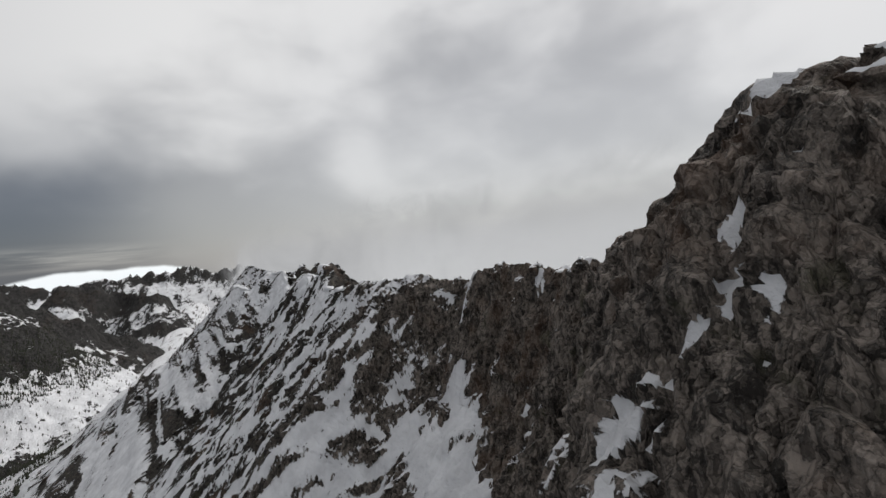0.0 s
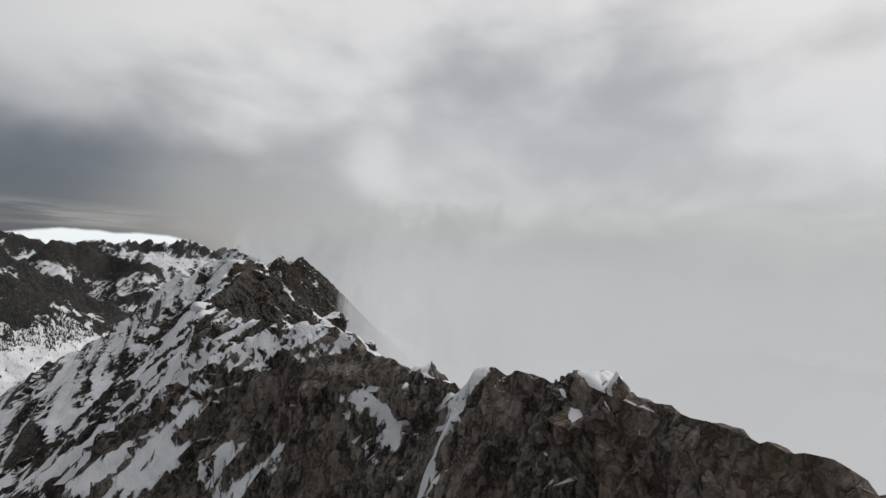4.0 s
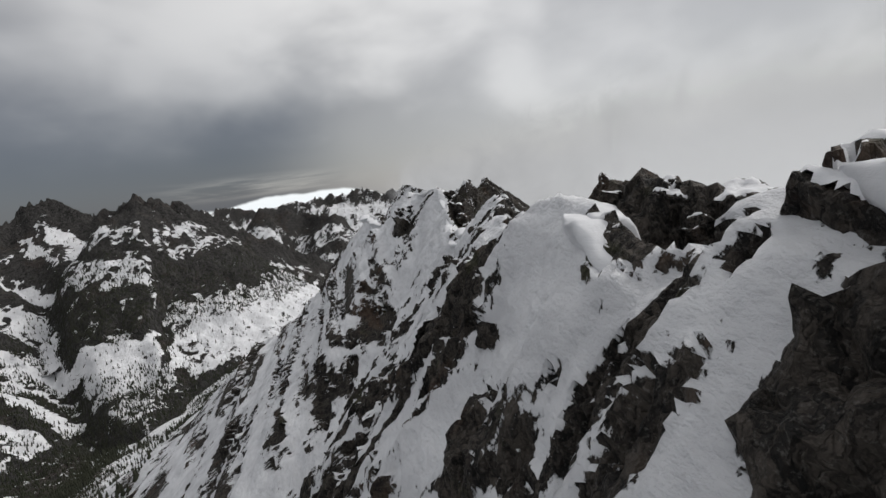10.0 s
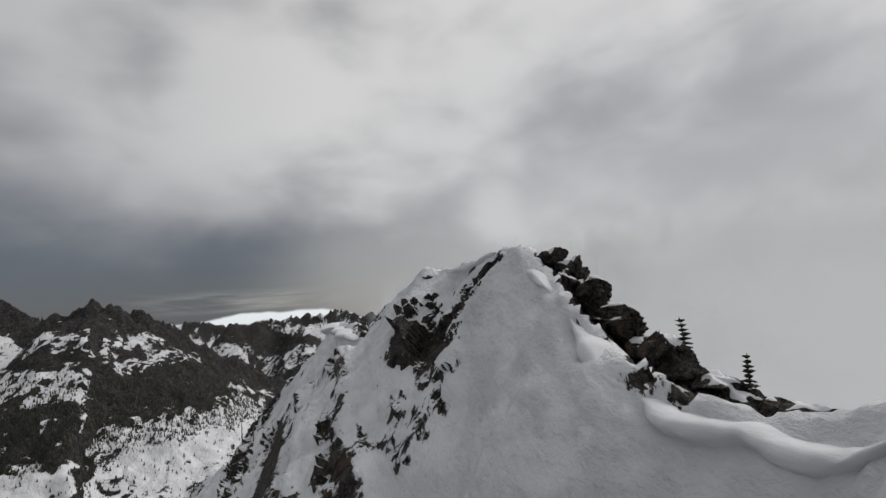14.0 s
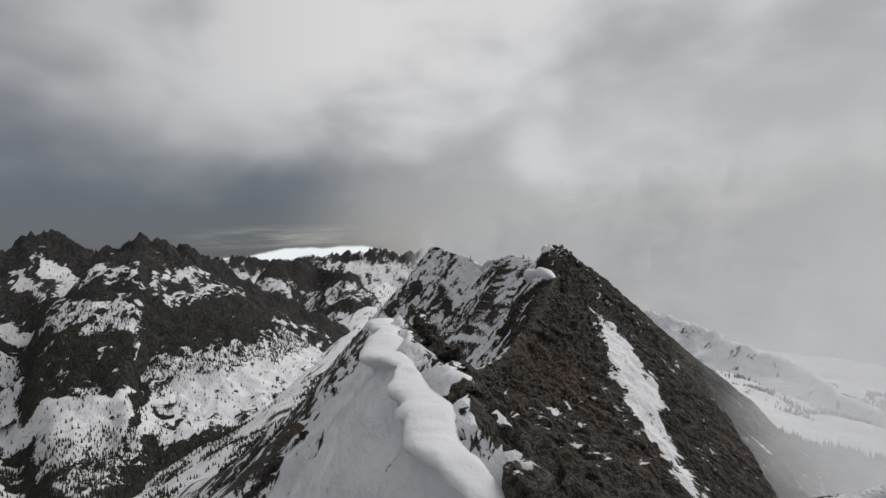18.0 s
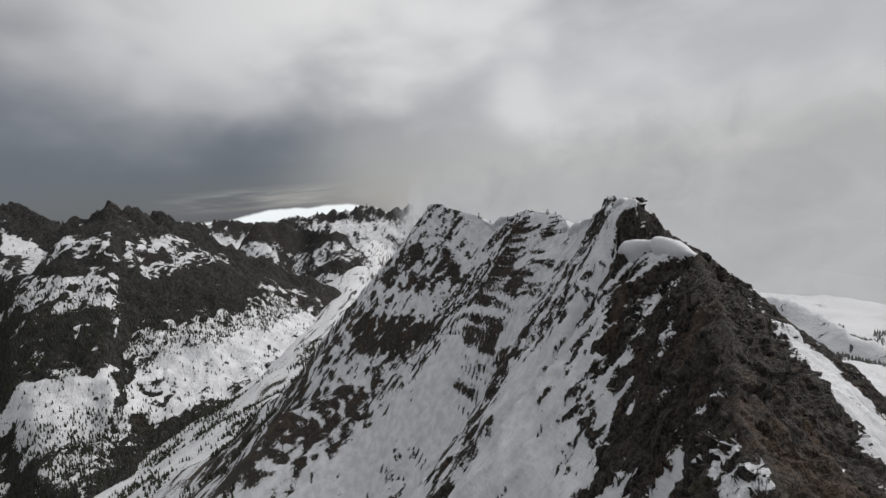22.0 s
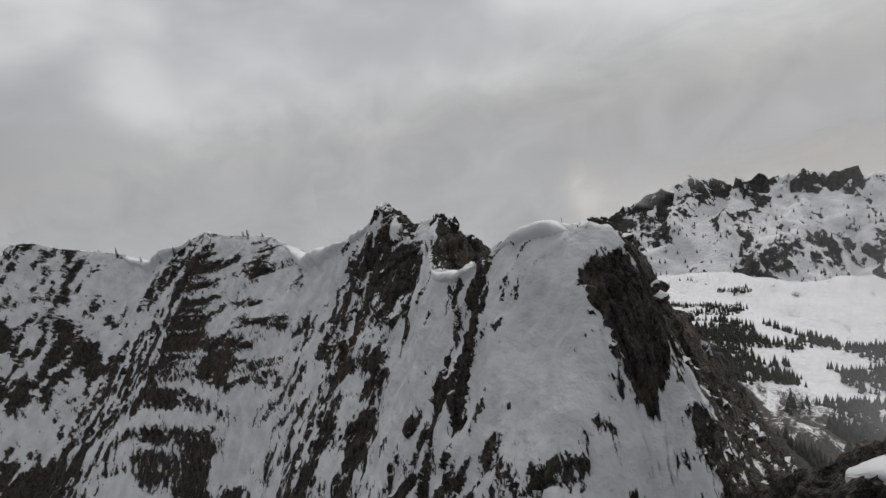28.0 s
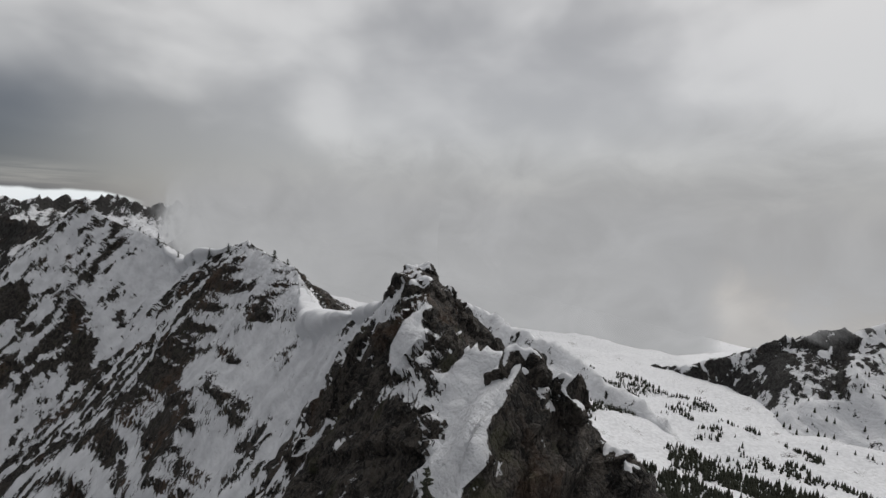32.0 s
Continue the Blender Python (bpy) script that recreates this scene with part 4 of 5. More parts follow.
NEAR_CLOUD = cloud_material("near_cloud", -230, -200, -14, 22, 60.0, 0.7, 0.44)
EAST_CLOUD = cloud_material("east_cloud", -140, -50, 0, 200, 160.0, 0.92, 0.34)
VALLEY_CLOUD = cloud_material("valley_cloud", -380, -340, -30, 130, 200.0, 0.97, 0.34)
for shift in (-20, -4, 16):
    cloud_bank([(92 + shift, -420), (80 + shift, -200), (72 + shift, -60), (82 + shift, 10), (94 + shift, 70), (106 + shift, 130), (120 + shift, 190)], -260, 40, NEAR_CLOUD, -6, "grey cloud pressing against the eastern flank")
cloud_bank([(2100, -900), (1500, -300), (1000, 180), (830, 520), (700, 1000), (500, 1500), (220, 2100), (60, 2600)], -300, 330, EAST_CLOUD, -60, "low grey cloud over the eastern valley")
LOW_CLOUD = cloud_material("low_cloud", -380, -340, -80, -20, 120.0, 0.93, 0.44)
cloud_bank([(420, -500), (300, -150), (260, 0), (225, 55), (150, 85), (85, 95)], -330, 10, LOW_CLOUD, -20, "thick cloud lying in the eastern valley")
cloud_bank([(1500, 760), (1150, 840), (850, 960), (620, 1080), (400, 1260), (250, 1500), (110, 2000)], -330, 220, VALLEY_CLOUD, -40, "low grey cloud filling the eastern valley head")


# ---- helpers for things ----
def part(name, mesh, mat, parent, label=""):
    """Links a mesh as one part under a thing."""
    ob = new(name, mesh)
    if mat is not None and not mesh.materials:
        mesh.materials.append(mat)
    ob.parent = parent
    if label:
        ob["label"] = label
    return ob


def thing(name, m, label, category, group=""):
    ob = new(name)
    ob.empty_display_size = 0.3
    ob.matrix_basis = m
    return tagged(ob, label, category, group)


def mesh_from(name, verts, faces, mat, smooth=False, snow=None):
    me = bpy.data.meshes.new(name)
    me.from_pydata([tuple(v) for v in verts], [], [tuple(f) for f in faces])
    me.polygons.foreach_set("use_smooth", [smooth] * len(me.polygons))
    if snow is not None:
        me.attributes.new("snow", "FLOAT", "POINT").data.foreach_set("value", np.asarray(snow, np.float32))
    me.materials.append(mat)
    me.update()
    return me


def crest_x(y):
    return float(curve([(k[0], k[1]) for k in CREST], np.array([y], float))[0])


def ground_z(x, y):
    return float(ridge_height(np.array([x], float), np.array([y], float))[0][0])


def snow_material():
    m, t, bsdf = material("packed_snow")
    soft = noise_node(t, place_vector(t, (0.3, 0.3, 0.3)), 1.0, 4.0, 0.5)
    t.links.new(mix_node(t, soft, SNOW_DULL, SNOW_CLEAN), bsdf.inputs["Base Color"])
    bsdf.inputs["Roughness"].default_value = 0.7
    bsdf.inputs["Specular IOR Level"].default_value = 0.25
    layers = noise_node(t, place_vector(t, (0.35, 0.35, 4.5)), 1.0, 5.0, 0.6, 0.3)
    grain = noise_node(t, place_vector(t, (2.2, 1.1, 2.2), 0.4), 1.0, 6.0, 0.6)
    n = bump(t, layers, 0.35, 0.12)
    t.links.new(bump(t, grain, 0.5, 0.12, n), bsdf.inputs["Normal"])
    return m


def bark_material():
    m, t, bsdf = material("grey_bark")
    g = noise_node(t, place_vector(t, (9, 9, 2.5)), 1.0, 5.0, 0.6)
    t.links.new(mix_node(t, g, (0.05, 0.042, 0.036), (0.16, 0.14, 0.125)), bsdf.inputs["Base Color"])
    bsdf.inputs["Roughness"].default_value = 0.9
    return m


def needle_material():
    m, t, bsdf = material("dark_needles")
    info = t.nodes.new("ShaderNodeNewGeometry")
    g = noise_node(t, place_vector(t, (2.5, 2.5, 2.5)), 1.0, 4.0, 0.6)
    c = mix_node(t, g, (0.010, 0.0125, 0.0095), (0.033, 0.037, 0.024))
    t.links.new(mix_node(t, math_node(t, "MULTIPLY", info.outputs["Random Per Island"], 0.4), c, (0.042, 0.041, 0.027)), bsdf.inputs["Base Color"])
    bsdf.inputs["Roughness"].default_value = 0.85
    bsdf.inputs["Specular IOR Level"].default_value = 0.2
    return m


SNOW, BARK, NEEDLES = snow_material(), bark_material(), needle_material()
ROCK = mountain_material("bare_rock", 1.0, 0.16)

# ---- snow cornices along the crest ----


def cornice(y0, y1, shift, reach, height, back, seed, label, deep=1.1):
    """A wind-built snow lip: it rises gently from the east and hangs over to the west."""
    n, rng = max(14, int((y1 - y0) / 0.28)), np.random.RandomState(seed)
    rows = []
    for i in range(n + 1):
        f = i / n
        y = y0 + (y1 - y0) * f
        swell = (math.sin(math.pi * min(1, max(0, f))) ** 0.9) * (0.8 + 0.35 * float(grad_noise(np.array([y / 2.6]), np.array([seed * 1.7]), seed)[0]))
        swell = max(swell, 0.02)
        cx = crest_x(y) + shift + 0.5 * float(grad_noise(np.array([y / 3.4]), np.array([seed + 0.5]), seed + 3)[0])
        top = ground_z(crest_x(y), y)
        h, o, b = height * swell, reach * swell, back * (0.5 + 0.5 * swell)
        thick = max(h, deep * swell)
        prof = [(b, ground_z(cx + b, y) - 0.5 - top), (b * 0.7, -0.1 + 0.15 * h), (b * 0.35, 0.55 * h), (0, 0.9 * h), (-0.45 * o, 1.0 * h), (-0.8 * o, 0.9 * h), (-1.0 * o, h - 0.3 * thick),
                (-1.04 * o, h - 0.55 * thick), (-0.95 * o, h - 0.8 * thick), (-0.75 * o, h - 1.0 * thick), (-0.58 * o, h - 1.35 * thick), (-0.55 * o - 0.2, h - 2.1 * thick - 0.4), (-0.4 * o, ground_z(cx - 0.4 * o, y) - top - 1.4), (b * 0.5, -1.8 - 0.5 * h)]
        rows.append([(cx + u + 0.06 * rng.randn(), y + 0.05 * rng.randn(), top + z + 0.04 * rng.randn()) for u, z in prof])
    m = len(rows[0])
    verts = [v for r in rows for v in r]
    faces = [(i * m + j, i * m + (j + 1) % m, (i + 1) * m + (j + 1) % m, (i + 1) * m + j) for i in range(n) for j in range(m)]
    faces += [tuple(range(m - 1, -1, -1)), tuple(range(n * m, n * m + m))]
    ob = new("snow_cornice", mesh_from("snow_cornice", verts, faces, SNOW, True))
    bev = ob.modifiers.new("round", "SUBSURF")
    bev.levels = bev.render_levels = 1
    tagged(ob, label, "snow cornice", "snow cornices along the crest")
    return ob


for c, deep in [((-174.6, -169.6, -0.3, 0.9, 0.2, 1.0, 24), 1.3), ((-77.6, -68.4, -1.0, 1.9, 0.25, 1.8, 2), 2.8), ((-60, -49.4, 0.3, 1.2, 0.3, 2.6, 3), 2.0), ((-64.6, -57.5, -0.8, 1.2, 0.2, 1.8, 22), 1.3), ((-97, -91, -0.8, 1.2, 0.4, 1.4, 4), 1.0), ((-106, -99, -0.7, 1.2, 0.4, 1.4, 5), 1.0)]:
    cornice(*c, "overhanging white snow cornice on the rocky crest", deep)
for c, deep in [((-25, -17, -1.4, 1.7, 0.4, 2.6, 6), 1.4), ((-17, -7, -0.7, 1.5, 0.3, 2.4, 7), 0.9), ((-8, -1, -0.6, 1.2, 0.4, 1.8, 8), 1.2), ((1.5, 8.5, -0.9, 0.9, 0.5, 1.4, 9), 1.0), ((9, 16.2, -0.2, 0.8, 0.5, 2.4, 10), 0.8)]:
    cornice(*c, "smooth scooped snow cornice along a saddle", deep)
for c in [(29, 45, -1.3, 2.2, 0.3, 0.9, 11), (42, 56, -1.3, 2.6, 0.4, 0.9, 12), (53, 65.5, -1.2, 2.2, 0.3, 0.9, 13)]:
    cornice(*c, "rounded snow cap on a narrow rib of brown rock")
for c, deep in [((122.5, 133, -0.4, 2.4, 1.6, 2.0, 14), 3.6), ((129, 141, -0.6, 2.6, 0.6, 2.2, 18), 3.0), ((154.5, 170, -0.4, 1.6, 0.9, 2.4, 15), 1.8), ((171, 186, -0.8, 1.8, 0.9, 2.6, 16), 1.5)]:
    cornice(*c, "thick overhanging snow cornice below a rock tower", deep)
for c, deep in [((214, 226, -0.8, 2.0, 1.2, 3.0, 23), 2.0), ((226, 258, -1.2, 3.4, 1.4, 5.0, 17), 4.0), ((318, 342, -1.5, 4.0, 1.6, 5.0, 19), 3.5)]:
    cornice(*c, "snow cornice between dark rock towers", deep)

# ---- rock towers and boulders ----


def rock_mesh(seed, snowy=0.35, flat=1.0):
    """A crag of several broken blocks grown into one another, with rough faces."""
    rng = np.random.RandomState(seed)
    bm = bmesh.new()
    bmesh.ops.create_icosphere(bm, subdivisions=5, radius=1.0)
    n = np.array([p.co[:] for p in bm.verts])
    n /= np.linalg.norm(n, axis=1)[:, None]
    faces = [[p.index for p in f.verts] for f in bm.faces]
    bm.free()
    reach = np.full(len(n), 0.35)
    for k in range(8):
        # one block: a middle and a dozen cutting planes round it
        c = rng.uniform(-0.36, 0.36, 3) if k else np.zeros(3)
        size = rng.uniform(0.36, 0.6, 3) if k else np.array([0.6, 0.6, 0.6])
        lo, hi = np.zeros(len(n)), np.full(len(n), 9.0)
        for a in rng.randn(12, 3):
            a /= np.linalg.norm(a)
            b, run = a @ c + np.linalg.norm(a * size) * rng.uniform(0.75, 1.0), n @ a
            with np.errstate(divide="ignore"):
                hit = b / run
            hi = np.where(run > 1e-6, np.minimum(hi, hit), hi)
            lo = np.where(run < -1e-6, np.maximum(lo, hit), lo)
        reach = np.where((hi > lo) & (hi < 2), np.maximum(reach, hi), reach)
    reach = np.minimum(reach, 1.5 * np.median(reach))
    v = n * reach[:, None]
    for s, a in ((3.0, 0.06), (7.0, 0.045), (15.0, 0.03)):
        v = v + a * np.stack([grad_noise(v[:, 1] * s + v[:, 2] * s * 0.6, v[:, (k + 2) % 3] * s + k * 7, seed + k) for k in range(3)], -1)
    v = v / np.abs(v).max(0) * (1, 1, 0.8 + 0.2 * flat)
    up = np.clip(v[:, 2], 0, 1)
    snow = 0.1 + snowy * 0.6 * step(up, 0.3, 0.95) + 0.12 * grad_noise(v[:, 0] * 3, v[:, 1] * 3, seed)
    return mesh_from("rock", v, faces, ROCK, False, snow)


ROCKS = [rock_mesh(500 + i, (0.3, 0.45, 0.6, 0.2)[i % 4], (1.0, 0.5, 1.6)[i % 3]) for i in range(9)]


def cap_mesh(rock, seed):
    """The snow lying on a rock's upper faces, thinning out to its edges."""
    co = np.array([v.co[:] for v in rock.vertices])
    no = np.array([v.normal[:] for v in rock.vertices])
    ends = np.array([e.vertices[:] for e in rock.edges])
    soft, round_co = no.copy(), co.copy()
    count = np.bincount(ends.ravel(), minlength=len(co))[:, None] + 1.0
    for _ in range(5):
        for a in (soft, round_co):
            b = a.copy()
            np.add.at(b, ends[:, 0], a[ends[:, 1]])
            np.add.at(b, ends[:, 1], a[ends[:, 0]])
            a[:] = b / count
    up = soft[:, 2] / (np.linalg.norm(soft, axis=1) + 1e-6)
    depth = step(up + 0.3 * grad_noise(co[:, 0] * 2.6, co[:, 1] * 2.6, seed), 0.6, 1.0) * step(co[:, 2], 0.0, 0.3)
    top = 0.5 * (co + round_co) + np.outer(0.16 * depth - 0.05, (0, 0, 1))
    keep = [f for f in rock.polygons if min(depth[k] for k in f.vertices) > 0.02]
    used = sorted({k for f in keep for k in f.vertices})
    index = {k: i for i, k in enumerate(used)}
    return mesh_from("snow_cap", top[used], [[index[k] for k in f.vertices] for f in keep], SNOW, True)


CAPS = [cap_mesh(r, 700 + i) for i, r in enumerate(ROCKS)]


def boulder(x, y, z, sx, sy, sz, kind, turn, label, group, snowy=True):
    small = max(sx, sy, sz) < 1.3
    ob = new("boulder" if small else "rock_tower")
    ob.empty_display_size = 0.3
    m = Matrix.LocRotScale((x, y, z), Euler((radians(12 * math.sin(turn)), radians(10 * math.cos(3 * turn)), radians(turn))), (sx, sy, sz))
    ob.matrix_basis = m
    part("rock", ROCKS[kind % 9], ROCK, ob)
    if snowy:
        tagged(part("snow_cap", CAPS[kind % 9], SNOW, ob, "thin snow lying on the ledges"), "thin snow lying on the ledges", kind="stuff")
    return tagged(ob, label, "rock", group)


# x, y, z of the middle, half sizes, shape, turn
CRAGS_SOUTH = [(-2.2, -177.5, 8.0, 1.5, 2.0, 1.6, 0, 20), (-3.0, -182.5, 6.4, 1.8, 2.2, 1.5, 1, 80), (0.9, -165, 3.2, 1.0, 1.0, 1.1, 2, 130), (0.2, -168.9, 4.6, 0.9, 1.0, 1.0, 3, 200), (6.6, -156, 1.4, 1.3, 1.4, 1.5, 4, 10),
               (8.2, -152, 0.8, 1.1, 1.3, 1.0, 5, 60), (9.9, -146.5, 1.2, 1.0, 1.3, 0.8, 6, 100), (11, -139, 1.0, 1.4, 2.0, 1.2, 7, 150), (9.8, -131, -0.7, 1.5, 1.8, 1.3, 8, 190)]
CRAGS_MIDDLE = [(10.0, -74, 2.2, 1.3, 1.8, 1.2, 0, 40), (9.6, -78, 0.8, 1.5, 2.0, 1.3, 1, 130), (10.6, -54.8, 0.7, 0.5, 0.5, 0.8, 2, 10), (9.9, -56.3, 0.35, 0.5, 0.7, 0.3, 5, 40), (11.3, -58.5, -0.1, 1.2, 1.6, 1.1, 3, 70), (12.0, -56.8, -0.6, 1.1, 1.2, 0.9, 4, 20), (10.7, -61.2, -0.9, 0.8, 1.6, 0.7, 7, 165),
                (12.8, -60.5, -0.5, 1.4, 1.8, 1.0, 5, 100), (11.5, -33.2, -1.4, 1.2, 1.4, 1.4, 6, 0), (10.3, -36.2, -1.8, 1.2, 1.5, 1.3, 7, 50), (8.7, -40.8, -2.0, 1.2, 1.3, 1.5, 8, 120), (7.6, -42.9, -2.75, 0.42, 0.5, 0.6, 0, 200), (7.2, -41.6, -3.6, 0.55, 0.55, 0.6, 2, 60), (9.6, -43.4, -1.7, 0.7, 0.7, 0.45, 4, 20), (6.6, -43.3, -4.3, 0.3, 0.35, 0.22, 5, 80), (6.2, -44.4, -4.5, 0.5, 0.45, 0.3, 6, 30), (7.0, -44.6, -3.7, 0.6, 0.7, 0.45, 7, 140), (7.7, -45.4, -3.0, 0.55, 0.6, 0.4, 3, 70), (5.6, -43.0, -5.1, 0.4, 0.5, 0.25, 1, 10), (8.4, -68.6, 0.0, 1.4, 1.9, 1.8, 3, 15)]
CRAGS_SADDLE = [(10.6, -27, -3.5, 0.6, 0.7, 0.6, 1, 0), (11.9, -21.5, -4.3, 1.1, 1.3, 1.6, 2, 30), (10.4, -30.2, -2.2, 1.2, 1.3, 1.3, 3, 70), (13.5, 5.2, -0.5, 0.9, 1.8, 0.9, 4, 5), (14.2, 3.8, -1.6, 1.2, 2.4, 1.2, 5, 172),
                (14.0, 1.2, -3.0, 1.2, 2.4, 1.2, 6, 352), (14.0, -1.4, -4.4, 1.3, 2.5, 1.1, 7, 185), (14.6, -4.0, -5.9, 1.3, 2.5, 1.1, 8, 8), (15.0, -6.8, -7.0, 1.2, 2.4, 1.0, 0, 174), (15.1, -9.6, -7.6, 1.0, 2.2, 0.8, 1, 356),
                (14.9, -12.4, -8.0, 0.8, 1.8, 0.6, 2, 12), (13.2, 2.4, -2.0, 0.6, 0.9, 0.8, 3, 40)]
CRAGS_RIB = [(2.4, 31, -5.7, 0.8, 1.1, 0.7, 2, 10), (2.5, 38, -5.2, 0.9, 1.2, 0.7, 3, 45), (2.2, 42, -5.1, 0.7, 1.0, 0.6, 6, 20), (2.1, 46, -5.0, 0.9, 1.3, 0.7, 4, 80), (1.9, 50, -4.9, 0.7, 1.0, 0.6, 1, 110), (1.8, 54, -4.9, 0.9, 1.2, 0.8, 5, 140), (1.6, 57.6, -5.0, 0.7, 0.9, 0.6, 8, 30), (2.0, 61, -5.4, 0.9, 1.2, 0.9, 6, 200), (2.2, 64.4, -6.0, 0.8, 1.0, 0.8, 0, 60),
             (40.2, 124, -7.0, 1.0, 1.3, 0.9, 7, 20), (38.4, 119, -8.4, 1.2, 1.6, 1.1, 8, 70), (40.2, 134.6, -5.4, 0.9, 1.3, 0.8, 0, 170), (39.6, 138.6, -6.6, 0.9, 1.2, 0.9, 3, 20), (40.7, 129.5, -5.6, 0.9, 1.3, 0.7, 5, 200)]
CRAGS_NORTH = [(51.0, 166, -0.6, 0.8, 1.0, 0.9, 1, 10), (52.4, 163.2, -0.2, 0.9, 1.2, 0.8, 6, 60), (52.0, 157.6, 0.7, 0.9, 1.4, 0.6, 2, 40), (50.4, 155.4, -0.5, 1.0, 1.2, 0.9, 3, 80), (49.2, 152.6, -4.6, 1.2, 1.4, 1.2, 4, 130), (74.0, 210.6, -0.4, 1.6, 1.8, 1.7, 5, 20),
               (72.2, 206.4, -1.0, 1.5, 1.8, 1.6, 6, 60), (76, 209, -2.6, 1.8, 2.0, 2.2, 1, 240), (67.8, 191, -1.6, 1.4, 1.6, 1.5, 7, 100), (69.6, 190.2, -3.0, 1.5, 1.5, 1.6, 8, 150), (72.2, 188.8, -5.8, 1.4, 1.4, 1.5, 0, 200), (75.4, 187.6, -9.6, 1.3, 1.4, 1.4, 2, 20), (78.6, 186.2, -13.4, 1.1, 1.1, 1.7, 4, 70)]
CRAGS_EAST = [(16.6, -87.4, -10.6, 1.8, 2.2, 1.6, 2, 0), (25.2, -79.8, -12.2, 1.1, 1.3, 0.9, 3, 60), (34.6, -69, -16.2, 2.4, 3.8, 2.0, 4, 20), (21.5, -74, -6.6, 2.2, 3.0, 1.8, 5, 80), (29, -72, -11.0, 1.6, 1.9, 1.4, 6, 120),
              (22, -66, -8.6, 2.6, 4.0, 2.0, 7, 160)]
BOULDERS = [(7.2, 18.6, -0.7, 0.55, 0.6, 0.4, 0, 10), (7.9, 20.2, -0.5, 0.5, 0.5, 0.4, 1, 40), (6.1, 18.8, -2.0, 0.3, 0.35, 0.3, 2, 80), (6.3, 19.6, -2.0, 0.35, 0.35, 0.3, 3, 20), (7.7, 17.6, -0.3, 0.4, 0.7, 0.3, 4, 70), (7.1, 18.6, -0.5, 0.3, 0.5, 0.25, 7, 100), (7.3, 15.2, -2.2, 0.65, 0.7, 0.55, 4, 30), (6.4, 17.0, -3.2, 0.8, 0.9, 0.8, 6, 110), (7.4, 20.6, -1.45, 0.3, 0.35, 0.25, 2, 80), (6.0, 15.6, -3.9, 0.7, 0.8, 0.6, 8, 200), (7.7, 14.0, -3.2, 0.7, 0.6, 0.5, 1, 50), (6.8, 13.2, -4.0, 0.8, 0.7, 0.6, 3, 140), (7.0, -27.5, -6.9, 0.6, 0.8, 0.6, 4, 20), (6.4, -28.7, -6.8, 0.5, 0.6, 0.5, 6, 80), (6.7, -29.7, -6.2, 0.6, 0.7, 0.5, 8, 130), (6.3, -30.8, -5.7, 0.5, 0.8, 0.6, 2, 60), (7.3, -26.2, -7.2, 0.35, 0.5, 0.5, 5, 10), (7.7, -22.8, -7.9, 0.3, 0.4, 0.8, 7, 30), (7.6, -14.4, -11.9, 0.6, 0.7, 0.9, 0, 70), (7.2, -16.2, -11.6, 0.4, 0.5, 0.7, 3, 120),
            (5.4, 20.6, -2.4, 0.4, 0.5, 0.35, 5, 130), (7.3, 14.4, -2.9, 0.6, 0.7, 0.5, 6, 90), (1.0, 36.5, -6.6, 0.5, 0.6, 0.5, 7, 20)]
for group, crags in (("crags of the southern crest", CRAGS_SOUTH), ("crags of the middle crest", CRAGS_MIDDLE), ("crags round the saddle", CRAGS_SADDLE), ("crags of the brown rib", CRAGS_RIB), ("crags of the northern towers", CRAGS_NORTH), ("outcrops on the eastern snow slope", CRAGS_EAST)):
    for c in crags:
        small = max(c[3:6]) < 1.3
        boulder(*c, "small dark broken boulder with snow on its ledges" if small else "tall dark grey crag of broken rock, dusted with snow", group, crags is not CRAGS_RIB)
for c in BOULDERS:
    boulder(*c, "dark boulder half buried in snow", "boulders in the snow slope")

# ---- trees ----


def trunk_mesh(height, radius, seed, bend=0.04):
    rng = np.random.RandomState(seed)
    verts, faces, n = [], [], 7
    lean = rng.uniform(-bend, bend, 2) * height
    for i in range(8):
        f = i / 7
        r = radius * (1 - f) ** 0.8 + 0.008
        for k in range(n):
            a = 2 * math.pi * k / n
            verts.append((lean[0] * f * f + r * math.cos(a), lean[1] * f * f + r * math.sin(a), -0.4 + (height + 0.4) * f))
    for i in range(7):
        faces += [(i * n + k, i * n + (k + 1) % n, (i + 1) * n + (k + 1) % n, (i + 1) * n + k) for k in range(n)]
    faces.append(tuple(range(7 * n, 8 * n)))
    return mesh_from("trunk", verts, faces, BARK, True), lean


